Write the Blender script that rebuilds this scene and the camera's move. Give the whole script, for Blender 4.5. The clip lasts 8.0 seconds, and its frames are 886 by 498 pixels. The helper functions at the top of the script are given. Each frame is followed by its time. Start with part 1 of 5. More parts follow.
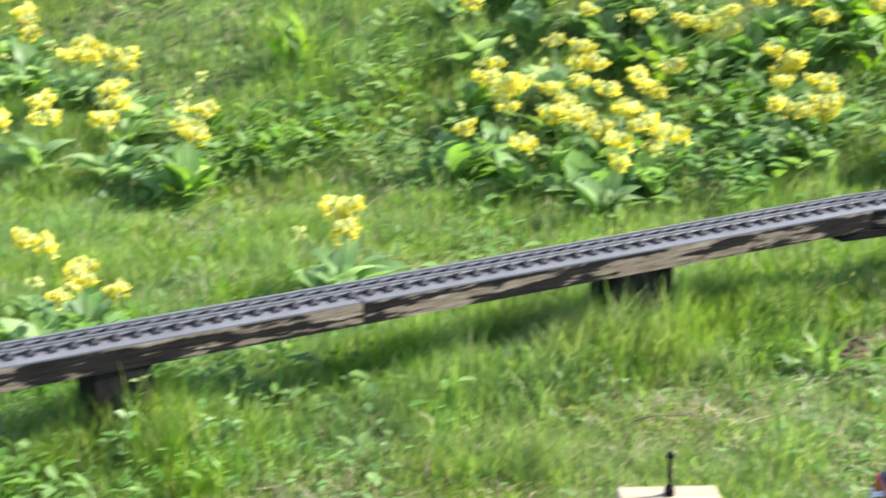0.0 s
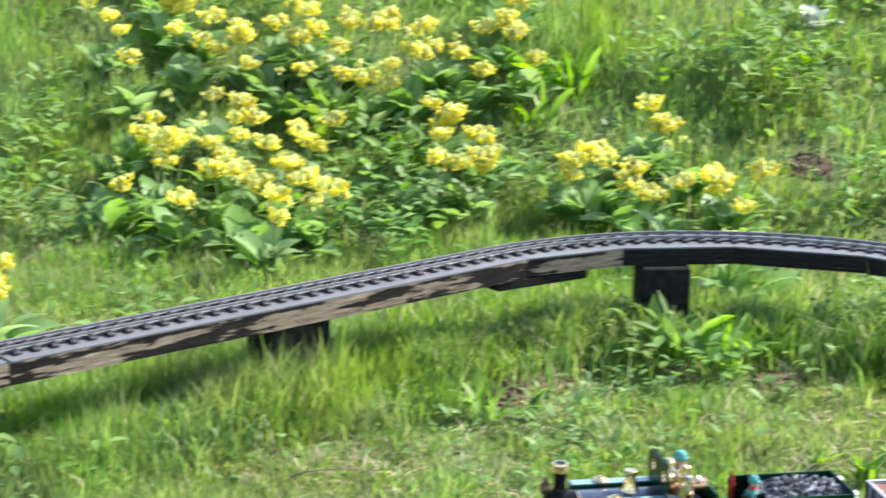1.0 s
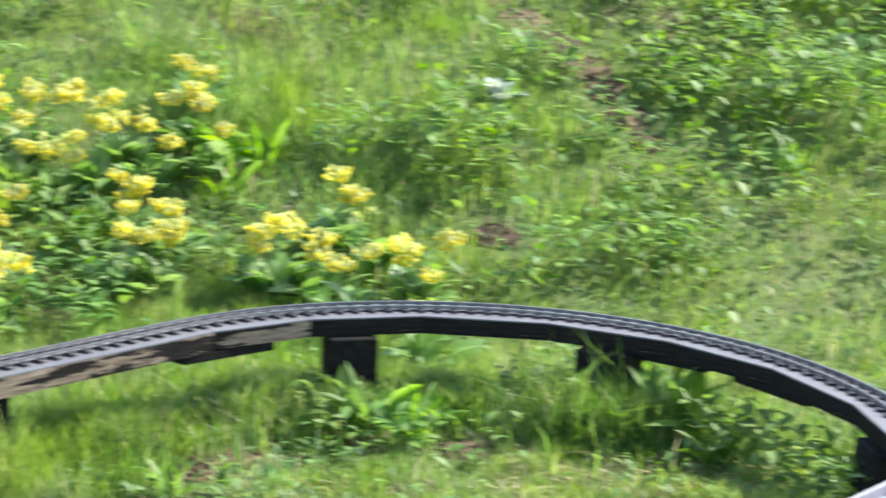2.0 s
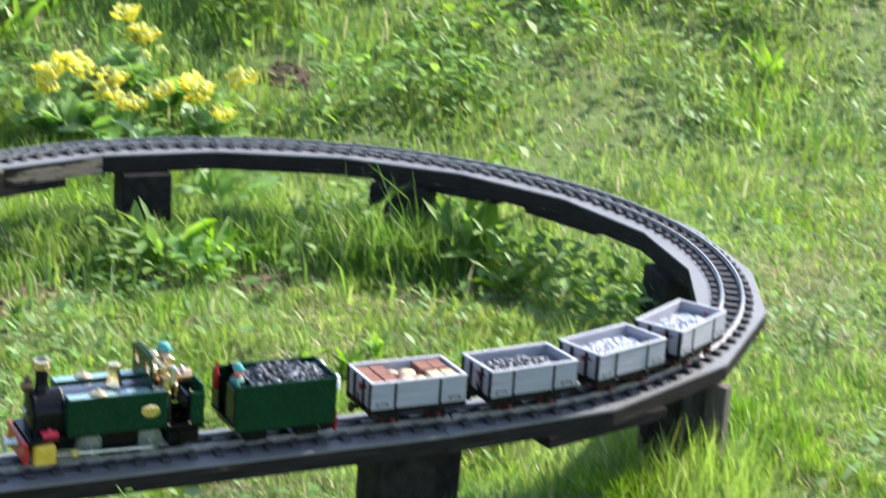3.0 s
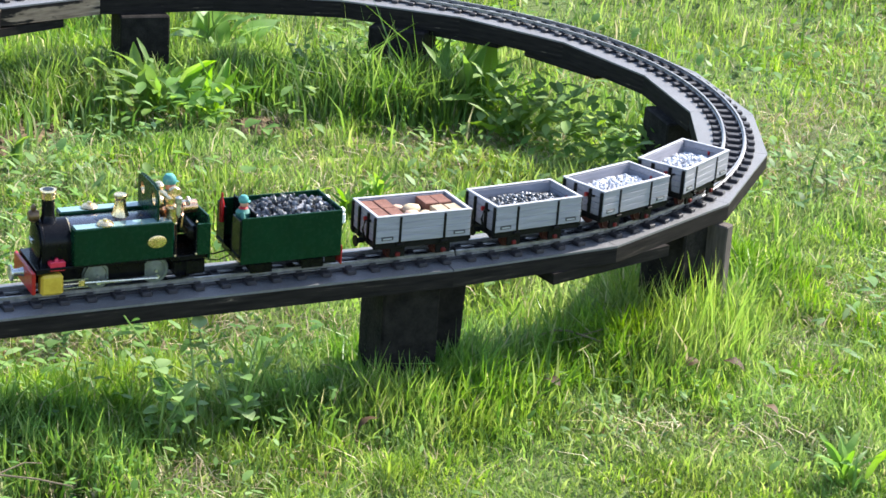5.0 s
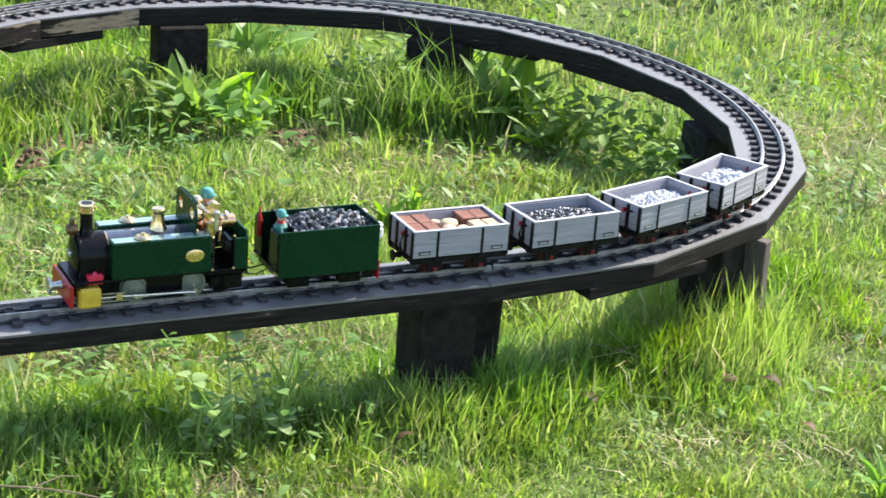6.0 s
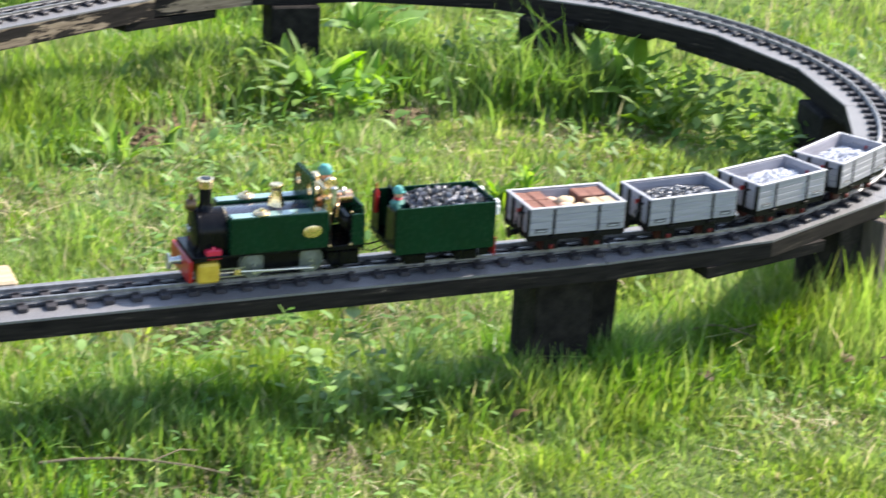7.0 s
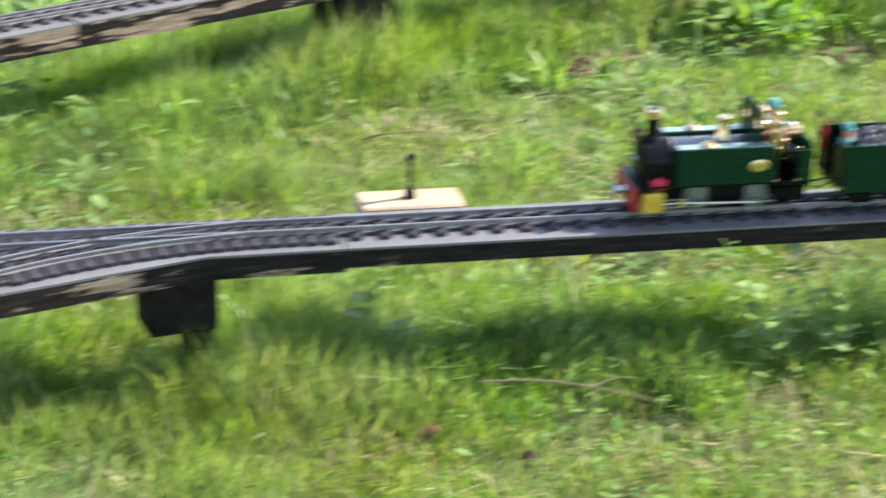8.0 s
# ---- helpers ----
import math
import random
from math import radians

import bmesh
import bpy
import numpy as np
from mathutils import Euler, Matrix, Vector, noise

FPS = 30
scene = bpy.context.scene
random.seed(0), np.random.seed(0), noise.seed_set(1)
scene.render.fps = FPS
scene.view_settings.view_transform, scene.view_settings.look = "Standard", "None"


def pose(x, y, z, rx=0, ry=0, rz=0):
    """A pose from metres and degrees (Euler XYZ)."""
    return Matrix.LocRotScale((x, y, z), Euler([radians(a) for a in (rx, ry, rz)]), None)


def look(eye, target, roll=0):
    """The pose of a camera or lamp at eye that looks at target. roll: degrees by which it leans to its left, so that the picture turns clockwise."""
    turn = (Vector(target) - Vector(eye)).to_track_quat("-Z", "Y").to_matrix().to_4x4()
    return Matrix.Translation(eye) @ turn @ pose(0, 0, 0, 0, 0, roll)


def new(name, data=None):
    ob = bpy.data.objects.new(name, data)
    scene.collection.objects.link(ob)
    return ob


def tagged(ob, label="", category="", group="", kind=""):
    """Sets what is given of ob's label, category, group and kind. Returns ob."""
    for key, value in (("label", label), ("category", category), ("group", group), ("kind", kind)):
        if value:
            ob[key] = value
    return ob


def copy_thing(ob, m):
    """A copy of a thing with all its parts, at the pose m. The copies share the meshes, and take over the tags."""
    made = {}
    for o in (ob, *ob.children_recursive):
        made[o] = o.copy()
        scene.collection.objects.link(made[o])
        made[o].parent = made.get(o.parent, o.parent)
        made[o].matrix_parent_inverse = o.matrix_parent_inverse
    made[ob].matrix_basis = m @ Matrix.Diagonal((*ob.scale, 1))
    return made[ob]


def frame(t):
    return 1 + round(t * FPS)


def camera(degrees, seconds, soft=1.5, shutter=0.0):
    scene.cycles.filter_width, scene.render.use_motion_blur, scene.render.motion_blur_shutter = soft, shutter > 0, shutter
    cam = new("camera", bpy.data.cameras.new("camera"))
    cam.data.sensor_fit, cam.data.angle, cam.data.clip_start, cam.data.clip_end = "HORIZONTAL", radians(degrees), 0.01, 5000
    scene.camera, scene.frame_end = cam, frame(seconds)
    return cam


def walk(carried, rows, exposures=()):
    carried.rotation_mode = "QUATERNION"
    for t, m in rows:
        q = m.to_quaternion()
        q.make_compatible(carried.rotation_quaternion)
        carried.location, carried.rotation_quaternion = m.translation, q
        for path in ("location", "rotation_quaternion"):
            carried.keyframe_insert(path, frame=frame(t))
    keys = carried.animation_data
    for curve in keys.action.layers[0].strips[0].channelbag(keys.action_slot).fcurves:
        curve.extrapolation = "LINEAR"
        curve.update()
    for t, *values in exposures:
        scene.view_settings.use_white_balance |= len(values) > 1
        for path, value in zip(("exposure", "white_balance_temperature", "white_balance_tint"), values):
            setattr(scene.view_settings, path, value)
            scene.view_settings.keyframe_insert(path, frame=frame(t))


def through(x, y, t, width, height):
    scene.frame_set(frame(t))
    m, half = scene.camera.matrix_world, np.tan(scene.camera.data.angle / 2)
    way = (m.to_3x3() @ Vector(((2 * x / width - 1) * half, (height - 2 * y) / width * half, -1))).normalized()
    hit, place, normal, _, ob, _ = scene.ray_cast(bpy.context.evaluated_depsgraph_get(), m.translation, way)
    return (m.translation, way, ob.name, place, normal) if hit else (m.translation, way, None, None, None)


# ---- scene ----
cam = camera(24.53, 8.0, soft=1.5, shutter=0.5)


def aim(x, y, z, yaw, pitch, lean):
    """A pose from the eye, the compass angle to the right of +y, the angle above the horizon and the lean."""
    a, b = radians(yaw), radians(pitch)
    way = Vector((math.sin(a) * math.cos(b), math.cos(a) * math.cos(b), math.sin(b)))
    return look((x, y, z), Vector((x, y, z)) + way, lean)


walk(cam, [
    (0.0, aim(-0.0150, -0.0404, 1.2539, -15.111, -16.836, -0.083)),
    (0.5, aim(0.0007, -0.0210, 1.2481, -10.210, -15.459, 0.492)),
    (1.0, aim(0.0203, 0.0093, 1.2343, -5.803, -15.109, 1.461)),
    (1.5, aim(0.0319, 0.0232, 1.2324, -2.378, -13.781, 1.819)),
    (2.0, aim(0.0491, 0.0287, 1.2229, 2.741, -12.685, 2.734)),
    (2.1, aim(0.0490, 0.0302, 1.2240, 3.950, -13.190, 2.710)),
    (2.2, aim(0.0488, 0.0317, 1.2254, 4.560, -13.368, 2.688)),
    (3.3, aim(0.0249, -0.0017, 1.1729, 10.721, -17.611, 4.222)),
    (3.5, aim(0.0216, -0.0018, 1.1753, 11.255, -18.155, 4.330)),
    (4.0, aim(0.0130, -0.0005, 1.1543, 10.817, -19.649, 4.293)),
    (4.5, aim(0.0164, -0.0004, 1.1577, 9.669, -20.774, 4.161)),
    (4.7, aim(0.0118, -0.0071, 1.1453, 10.004, -20.444, 4.232)),
    (5.8, aim(0.0066, 0.0102, 1.1453, 9.130, -20.005, 4.549)),
    (6.0, aim(0.0071, 0.0022, 1.1530, 8.785, -20.033, 4.240)),
    (6.5, aim(-0.0000, 0.0000, 1.1522, 7.615, -20.173, 3.990)),
    (7.0, aim(-0.0124, 0.0058, 1.1413, 5.816, -20.663, 3.484)),
    (7.5, aim(-0.0391, 0.0098, 1.1296, 1.416, -21.467, 2.758)),
    (8.0, aim(-0.0720, -0.0009, 1.1309, -5.986, -22.875, 1.521)),
], [(0.0, 1.54, 6500, 10), (4.5, 1.54, 6500, 10), (6.0, 1.58, 6850, 11), (8.0, 1.60, 6950, 12)])

# ---- light ----
SUN_TURN, SUN_HEIGHT = 60.0, 43.0
world = bpy.data.worlds.new("sky")
scene.world = world
world.use_nodes = True
sky = world.node_tree.nodes.new("ShaderNodeTexSky")
sky.sky_type, sky.sun_disc = "NISHITA", False
sky.sun_elevation, sky.sun_rotation = radians(SUN_HEIGHT), radians(SUN_TURN)
world.node_tree.links.new(sky.outputs[0], world.node_tree.nodes["Background"].inputs[0])
world.node_tree.nodes["Background"].inputs[1].default_value = 0.148
sun = new("sun", bpy.data.lights.new("sun", "SUN"))
sun.data.energy, sun.data.angle, sun.data.color = 4.4, radians(0.53), (1.0, 0.955, 0.88)
a, b = radians(SUN_TURN), radians(SUN_HEIGHT)
sun.matrix_world = look(Vector((math.sin(a) * math.cos(b), math.cos(a) * math.cos(b), math.sin(b))) * 20, (0, 0, 0))


# ---- materials ----
def material(name, build):
    m = bpy.data.materials.new(name)
    m.use_nodes = True
    t = m.node_tree
    build(t, t.nodes["Principled BSDF"])
    return m


def node(t, kind, links=(), **values):
    """A node; values by input name (spaces as _), links as (input, socket)."""
    n = t.nodes.new(kind)
    for k, v in values.items():
        n.inputs[k.replace("_", " ")].default_value = v
    for k, s in links:
        t.links.new(s, n.inputs[k])
    return n


def ramp(t, fac, stops):
    r = t.nodes.new("ShaderNodeValToRGB")
    while len(r.color_ramp.elements) < len(stops):
        r.color_ramp.elements.new(0.5)
    for e, (p, c) in zip(r.color_ramp.elements, stops):
        e.position, e.color = p, (*c, 1)
    t.links.new(fac, r.inputs[0])
    return r.outputs[0]


def place(t):
    return t.nodes.new("ShaderNodeTexCoord").outputs["Object"]


def world_place(t):
    return t.nodes.new("ShaderNodeNewGeometry").outputs["Position"]


def noisy(t, scale, detail=4.0, where=None, rough=0.6):
    n = node(t, "ShaderNodeTexNoise", [("Vector", where or place(t))], Scale=scale, Detail=detail, Roughness=rough)
    return n.outputs["Fac"]


def bump(t, p, height, strength=0.3, distance=0.001):
    b = node(t, "ShaderNodeBump", [("Height", height)], Strength=strength, Distance=distance)
    t.links.new(b.outputs[0], p.inputs["Normal"])


def blend(t, fac, c1, c2):
    m = t.nodes.new("ShaderNodeMix")
    m.data_type = "RGBA"
    t.links.new(fac, m.inputs["Factor"])
    for i, c in ((6, c1), (7, c2)):
        if isinstance(c, tuple):
            m.inputs[i].default_value = (*c, 1)
        else:
            t.links.new(c, m.inputs[i])
    return m.outputs[2]


def worn(dark, light, scale=60.0, rough=0.5, metal=0.0, relief=0.25, depth=0.0006, coat=0.0, gloss=0.5):
    """Paint or metal with fine mottling at two scales."""
    def build(t, p):
        f1, f2 = noisy(t, scale), noisy(t, scale * 6, 2)
        c = ramp(t, f1, [(0.3, dark), (0.7, light)])
        t.links.new(c, p.inputs["Base Color"])
        p.inputs["Roughness"].default_value, p.inputs["Metallic"].default_value = rough, metal
        p.inputs["Coat Weight"].default_value = coat
        p.inputs["Specular IOR Level"].default_value = gloss
        r = node(t, "ShaderNodeMapRange", [("Value", f2)], From_Min=0.3, From_Max=0.7, To_Min=rough * 0.75, To_Max=min(1, rough * 1.3))
        t.links.new(r.outputs[0], p.inputs["Roughness"])
        bump(t, p, f2, relief, depth)
    return build


def leafy(stops, rough=0.45, through=0.35, vary="island", warm=0.485, patchy=1.0):
    """Leaf surface: colour by chance, light passing through."""
    def build(t, p):
        if vary == "island":
            r = t.nodes.new("ShaderNodeNewGeometry").outputs["Random Per Island"]
        else:
            r = t.nodes.new("ShaderNodeObjectInfo").outputs["Random"]
        c = ramp(t, r, stops)
        n = noisy(t, 9.0, 3, world_place(t))
        d = node(t, "ShaderNodeMapRange", [("Value", n)], From_Min=0.3, From_Max=0.7, To_Min=0.72, To_Max=1.25)
        broad = noisy(t, 2.2, 3, world_place(t))
        hue = node(t, "ShaderNodeMapRange", [("Value", broad)], From_Min=0.32, From_Max=0.68, To_Min=0.5 - 0.012 * patchy, To_Max=0.5 + 0.010 * patchy)
        sat = node(t, "ShaderNodeMapRange", [("Value", noisy(t, 5.0, 3, world_place(t)))], From_Min=0.32, From_Max=0.68, To_Min=1.0 - 0.15 * patchy, To_Max=1.0 + 0.12 * patchy)
        h = node(t, "ShaderNodeHueSaturation", [("Color", c), ("Value", d.outputs[0]), ("Hue", hue.outputs[0]), ("Saturation", sat.outputs[0])])
        t.links.new(h.outputs[0], p.inputs["Base Color"])
        p.inputs["Roughness"].default_value = rough
        p.inputs["Specular IOR Level"].default_value = 0.3
        g = node(t, "ShaderNodeHueSaturation", [("Color", h.outputs[0])], Hue=warm, Saturation=1.15 if warm < 0.5 else 0.9, Value=1.3)
        tr = node(t, "ShaderNodeBsdfTranslucent", [("Color", g.outputs[0])])
        m = node(t, "ShaderNodeMixShader", [(1, p.outputs[0]), (2, tr.outputs[0])], Fac=through)
        t.links.new(m.outputs[0], t.nodes["Material Output"].inputs[0])
    return build


def earth(t, p):
    w = world_place(t)
    n1, n2, n3 = noisy(t, 1.6, 4, w), noisy(t, 14, 5, w), noisy(t, 160, 4, w)
    soil = ramp(t, n3, [(0.25, (0.04, 0.024, 0.016)), (0.6, (0.115, 0.072, 0.048)), (0.8, (0.21, 0.15, 0.10))])
    # Moss green, brightened so that shaded gaps between the blades look lit.
    lit_moss = ramp(t, n2, [(0.3, (0.060, 0.095, 0.019)), (0.7, (0.125, 0.170, 0.042))])
    f = node(t, "ShaderNodeMapRange", [("Value", n1)], From_Min=0.58, From_Max=0.72)
    t.links.new(blend(t, f.outputs[0], lit_moss, soil), p.inputs["Base Color"])
    p.inputs["Roughness"].default_value = 0.95
    bump(t, p, n3, 0.8, 0.01)


def felt(t, p):
    w = world_place(t)
    n1, n2 = noisy(t, 7, 4, w), noisy(t, 900, 2, w)
    c1 = ramp(t, n2, [(0.25, (0.062, 0.062, 0.067)), (0.55, (0.120, 0.120, 0.128)), (0.8, (0.25, 0.25, 0.262))])
    h = node(t, "ShaderNodeMapRange", [("Value", n1)], From_Min=0.3, From_Max=0.7, To_Min=0.8, To_Max=1.12)
    v = node(t, "ShaderNodeHueSaturation", [("Color", c1), ("Value", h.outputs[0])])
    t.links.new(v.outputs[0], p.inputs["Base Color"])
    p.inputs["Roughness"].default_value = 0.52
    p.inputs["Specular IOR Level"].default_value = 0.7
    bump(t, p, n2, 0.35, 0.0008)


def flaking(bare):
    """Black bitumen paint over timber, flaked off to bare wood in long streaks; bare: how much."""
    def build(t, p):
        o = place(t)
        m = node(t, "ShaderNodeMapping", [("Vector", o)], Scale=(5.0, 5.0, 34.0))
        n1 = noisy(t, 1.6, 5, m.outputs[0])
        g = node(t, "ShaderNodeMapping", [("Vector", o)], Scale=(16.0, 16.0, 170.0))
        grain = noisy(t, 1.0, 5, g.outputs[0])
        wood = ramp(t, grain, [(0.3, (0.10, 0.075, 0.055)), (0.55, (0.22, 0.17, 0.125)), (0.75, (0.38, 0.31, 0.24))])
        paint = ramp(t, grain, [(0.3, (0.006, 0.0055, 0.0054)), (0.6, (0.019, 0.016, 0.0145)), (0.78, (0.075, 0.060, 0.050))])
        f = node(t, "ShaderNodeMapRange", [("Value", n1)], From_Min=0.62 - bare, From_Max=0.66 - bare)
        t.links.new(blend(t, f.outputs[0], paint, wood), p.inputs["Base Color"])
        p.inputs["Roughness"].default_value = 0.8
        p.inputs["Specular IOR Level"].default_value = 0.1
        bump(t, p, grain, 0.3, 0.0015)
    return build


def grained(c1, c2, scale=(14, 160, 160), rough=0.7):
    def build(t, p):
        m = node(t, "ShaderNodeMapping", [("Vector", place(t))], Scale=scale)
        n = noisy(t, 1.0, 5, m.outputs[0])
        t.links.new(ramp(t, n, [(0.3, c1), (0.7, c2)]), p.inputs["Base Color"])
        p.inputs["Roughness"].default_value = rough
        bump(t, p, n, 0.35, 0.0008)
    return build


def by_piece(stops, rough, scale=300.0, metal=0.0, relief=0.5, vary="island"):
    def build(t, p):
        if vary == "island":
            r = t.nodes.new("ShaderNodeNewGeometry").outputs["Random Per Island"]
        else:
            r = t.nodes.new("ShaderNodeObjectInfo").outputs["Random"]
        c = ramp(t, r, stops)
        n = noisy(t, scale, 3)
        d = node(t, "ShaderNodeMapRange", [("Value", n)], From_Min=0.3, From_Max=0.7, To_Min=0.7, To_Max=1.3)
        h = node(t, "ShaderNodeHueSaturation", [("Color", c), ("Value", d.outputs[0])])
        t.links.new(h.outputs[0], p.inputs["Base Color"])
        p.inputs["Roughness"].default_value, p.inputs["Metallic"].default_value = rough, metal
        bump(t, p, n, relief, 0.001)
    return build


EARTH = material("earth", earth)
SOIL = material("crumbly_soil", by_piece([(0.0, (0.036, 0.021, 0.010)), (0.5, (0.082, 0.052, 0.025)), (0.9, (0.145, 0.103, 0.052)), (1.0, (0.29, 0.225, 0.125))], 0.95, 120))
FELT = material("roofing_felt", felt)
FASCIA_FAR = material("flaked_black_timber", flaking(0.10))
FASCIA_NEAR = material("black_timber", flaking(-0.065))
FASCIA_DECK = material("brown_worn_timber", flaking(0.03))
POST = material("tarred_timber", worn((0.004, 0.0036, 0.0036), (0.022, 0.019, 0.017), 45, 0.85, relief=0.5, depth=0.002, gloss=0.12))
# Brown wood of one stake, lightened in colour for the sun on it.
STAKE = material("sunlit_brown_stake", grained((0.035, 0.028, 0.024), (0.12, 0.095, 0.08), (160, 160, 14), 0.85))
PALE_WOOD = material("pale_sawn_wood", grained((0.28, 0.20, 0.12), (0.46, 0.36, 0.24)))
SLEEPER = material("moulded_sleeper", worn((0.010, 0.009, 0.012), (0.032, 0.028, 0.034), 90, 0.6))
RAIL = material("weathered_rail", worn((0.20, 0.195, 0.20), (0.36, 0.35, 0.35), 120, 0.42, 0.75))
GREEN = material("green_loco_paint", worn((0.0008, 0.021, 0.0088), (0.0014, 0.029, 0.0125), 25, 0.25, relief=0.015, gloss=0.18))
# Tank tops: loco green lightened to carry the sky's reflection in its colour.
GREEN_SKY_SHEEN = material("green_paint_sky_sheen", worn((0.13, 0.22, 0.21), (0.18, 0.28, 0.27), 50, 0.12, relief=0.03, gloss=0.9))
BLACK = material("black_paint", worn((0.002, 0.002, 0.003), (0.006, 0.006, 0.0075), 60, 0.22, relief=0.05, gloss=0.14))
BOILER = material("dark_blue_boiler", worn((0.012, 0.016, 0.03), (0.03, 0.036, 0.06), 60, 0.25, coat=0.3, relief=0.06))
RED = material("red_paint", worn((0.24, 0.004, 0.006), (0.36, 0.007, 0.010), 70, 0.35, relief=0.08))
ROSE = material("rose_red_paint", worn((0.40, 0.012, 0.035), (0.56, 0.02, 0.055), 70, 0.35, relief=0.08))
YELLOW = material("ochre_paint", worn((0.42, 0.27, 0.02), (0.6, 0.42, 0.05), 70, 0.4, relief=0.1))
BRASS = material("polished_brass", worn((0.66, 0.47, 0.25), (0.88, 0.70, 0.43), 80, 0.26, 1.0, relief=0.06))
BRONZE = material("dark_bronze", worn((0.10, 0.06, 0.035), (0.26, 0.17, 0.10), 90, 0.35, 0.8, relief=0.1))
COPPER = material("copper", worn((0.62, 0.34, 0.2), (0.84, 0.54, 0.36), 80, 0.28, 1.0, relief=0.06))
STEEL = material("bright_steel", worn((0.4, 0.4, 0.39), (0.62, 0.62, 0.6), 90, 0.3, 0.9, relief=0.08))
WHEEL_GREY = material("grey_wheel", worn((0.09, 0.105, 0.09), (0.18, 0.20, 0.175), 90, 0.45, 0.3))
GREY_PLANK = material("grey_wagon_planks", grained((0.205, 0.202, 0.232), (0.288, 0.284, 0.322), (20, 200, 260), 0.6))
GREY_RIM = material("light_grey_paint", worn((0.28, 0.28, 0.305), (0.38, 0.38, 0.41), 80, 0.5))
IRON = material("black_ironwork", worn((0.003, 0.003, 0.0035), (0.010, 0.0095, 0.0095), 90, 0.5, gloss=0.1))
DULL_RED = material("dull_red_paint", worn((0.07, 0.006, 0.006), (0.16, 0.010, 0.010), 90, 0.5, gloss=0.3))
RUSTY = material("red_brown_wheel", worn((0.022, 0.007, 0.006), (0.075, 0.011, 0.009), 120, 0.5, gloss=0.3))
# The palest stops paint the glint of bright facets onto single lumps.
COAL = material("coal", by_piece([(0.0, (0.004, 0.0045, 0.006)), (0.45, (0.022, 0.024, 0.030)), (0.8, (0.09, 0.097, 0.115)), (1.0, (0.27, 0.285, 0.33))], 0.2, vary="object"))
STONE = material("white_stone", by_piece([(0.0, (0.3, 0.32, 0.38)), (1.0, (0.62, 0.63, 0.66))], 0.6))
SLATE_CHIP = material("dark_stone_chip", by_piece([(0.0, (0.015, 0.016, 0.02)), (0.7, (0.09, 0.1, 0.115)), (1.0, (0.42, 0.43, 0.46))], 0.35))
TERRACOTTA = material("terracotta", worn((0.10, 0.036, 0.023), (0.18, 0.07, 0.045), 90, 0.8, relief=0.4))
CREAM = material("cream_sacking", worn((0.38, 0.28, 0.17), (0.52, 0.42, 0.28), 160, 0.9, relief=0.6))
PINKISH = material("pale_sacking", worn((0.42, 0.26, 0.18), (0.54, 0.37, 0.28), 160, 0.9, relief=0.6))
CLOTH = material("teal_figure_paint", worn((0.02, 0.11, 0.09), (0.05, 0.19, 0.16), 90, 0.6))
CAP = material("turquoise_cap", worn((0.03, 0.19, 0.18), (0.07, 0.29, 0.28), 90, 0.5))
FIGURE = material("figure_flesh_paint", worn((0.42, 0.2, 0.12), (0.56, 0.3, 0.2), 90, 0.6))
BAR = material("dark_plate", worn((0.02, 0.02, 0.022), (0.05, 0.05, 0.055), 90, 0.5))
WHITE = material("white_enamel", worn((0.68, 0.7, 0.72), (0.85, 0.86, 0.87), 60, 0.35))
GRASS = material("grass_blades", leafy([(0.0, (0.105, 0.20, 0.045)), (0.4, (0.172, 0.29, 0.068)), (0.75, (0.24, 0.35, 0.092)), (0.95, (0.30, 0.38, 0.13)), (0.98, (0.38, 0.36, 0.20)), (1.0, (0.44, 0.40, 0.26))], 0.5, 0.56))
HERB = material("small_herb_leaves", leafy([(0.0, (0.07, 0.16, 0.035)), (0.6, (0.14, 0.26, 0.06)), (0.93, (0.19, 0.32, 0.09)), (1.0, (0.25, 0.36, 0.14))], 0.55, 0.4))
TALL = material("long_grass_blades", leafy([(0.0, (0.075, 0.165, 0.036)), (0.4, (0.125, 0.245, 0.052)), (0.8, (0.19, 0.315, 0.075)), (0.93, (0.26, 0.36, 0.12)), (1.0, (0.42, 0.39, 0.25))], 0.4, 0.48))
DOCK = material("broad_leaf", leafy([(0.0, (0.10, 0.22, 0.034)), (0.6, (0.17, 0.31, 0.055)), (1.0, (0.24, 0.38, 0.085))], 0.5, 0.5, "object"))
COW_LEAF = material("cowslip_leaf", leafy([(0.0, (0.12, 0.24, 0.06)), (0.6, (0.20, 0.35, 0.095)), (1.0, (0.30, 0.43, 0.18))], 0.45, 0.5, "object"))
STEM = material("pale_stem", leafy([(0.0, (0.14, 0.24, 0.06)), (1.0, (0.26, 0.36, 0.12))], 0.5, 0.25, "object"))
PETAL = material("yellow_petals", leafy([(0.0, (0.70, 0.60, 0.035)), (0.6, (0.76, 0.68, 0.075)), (1.0, (0.78, 0.73, 0.24))], 0.5, 0.45, warm=0.505, patchy=0.0))
CALYX = material("pale_calyx", leafy([(0.0, (0.54, 0.57, 0.14)), (1.0, (0.70, 0.70, 0.28))], 0.5, 0.4, warm=0.505, patchy=0.0))
WEED = material("weed_leaves", leafy([(0.0, (0.085, 0.18, 0.035)), (0.5, (0.15, 0.28, 0.055)), (0.9, (0.21, 0.34, 0.085)), (1.0, (0.26, 0.37, 0.14))], 0.55, 0.45))
ROUND_LEAF = material("pale_round_leaf", leafy([(0.0, (0.11, 0.23, 0.05)), (0.55, (0.20, 0.33, 0.10)), (1.0, (0.38, 0.47, 0.25))], 0.4, 0.45, "object"))
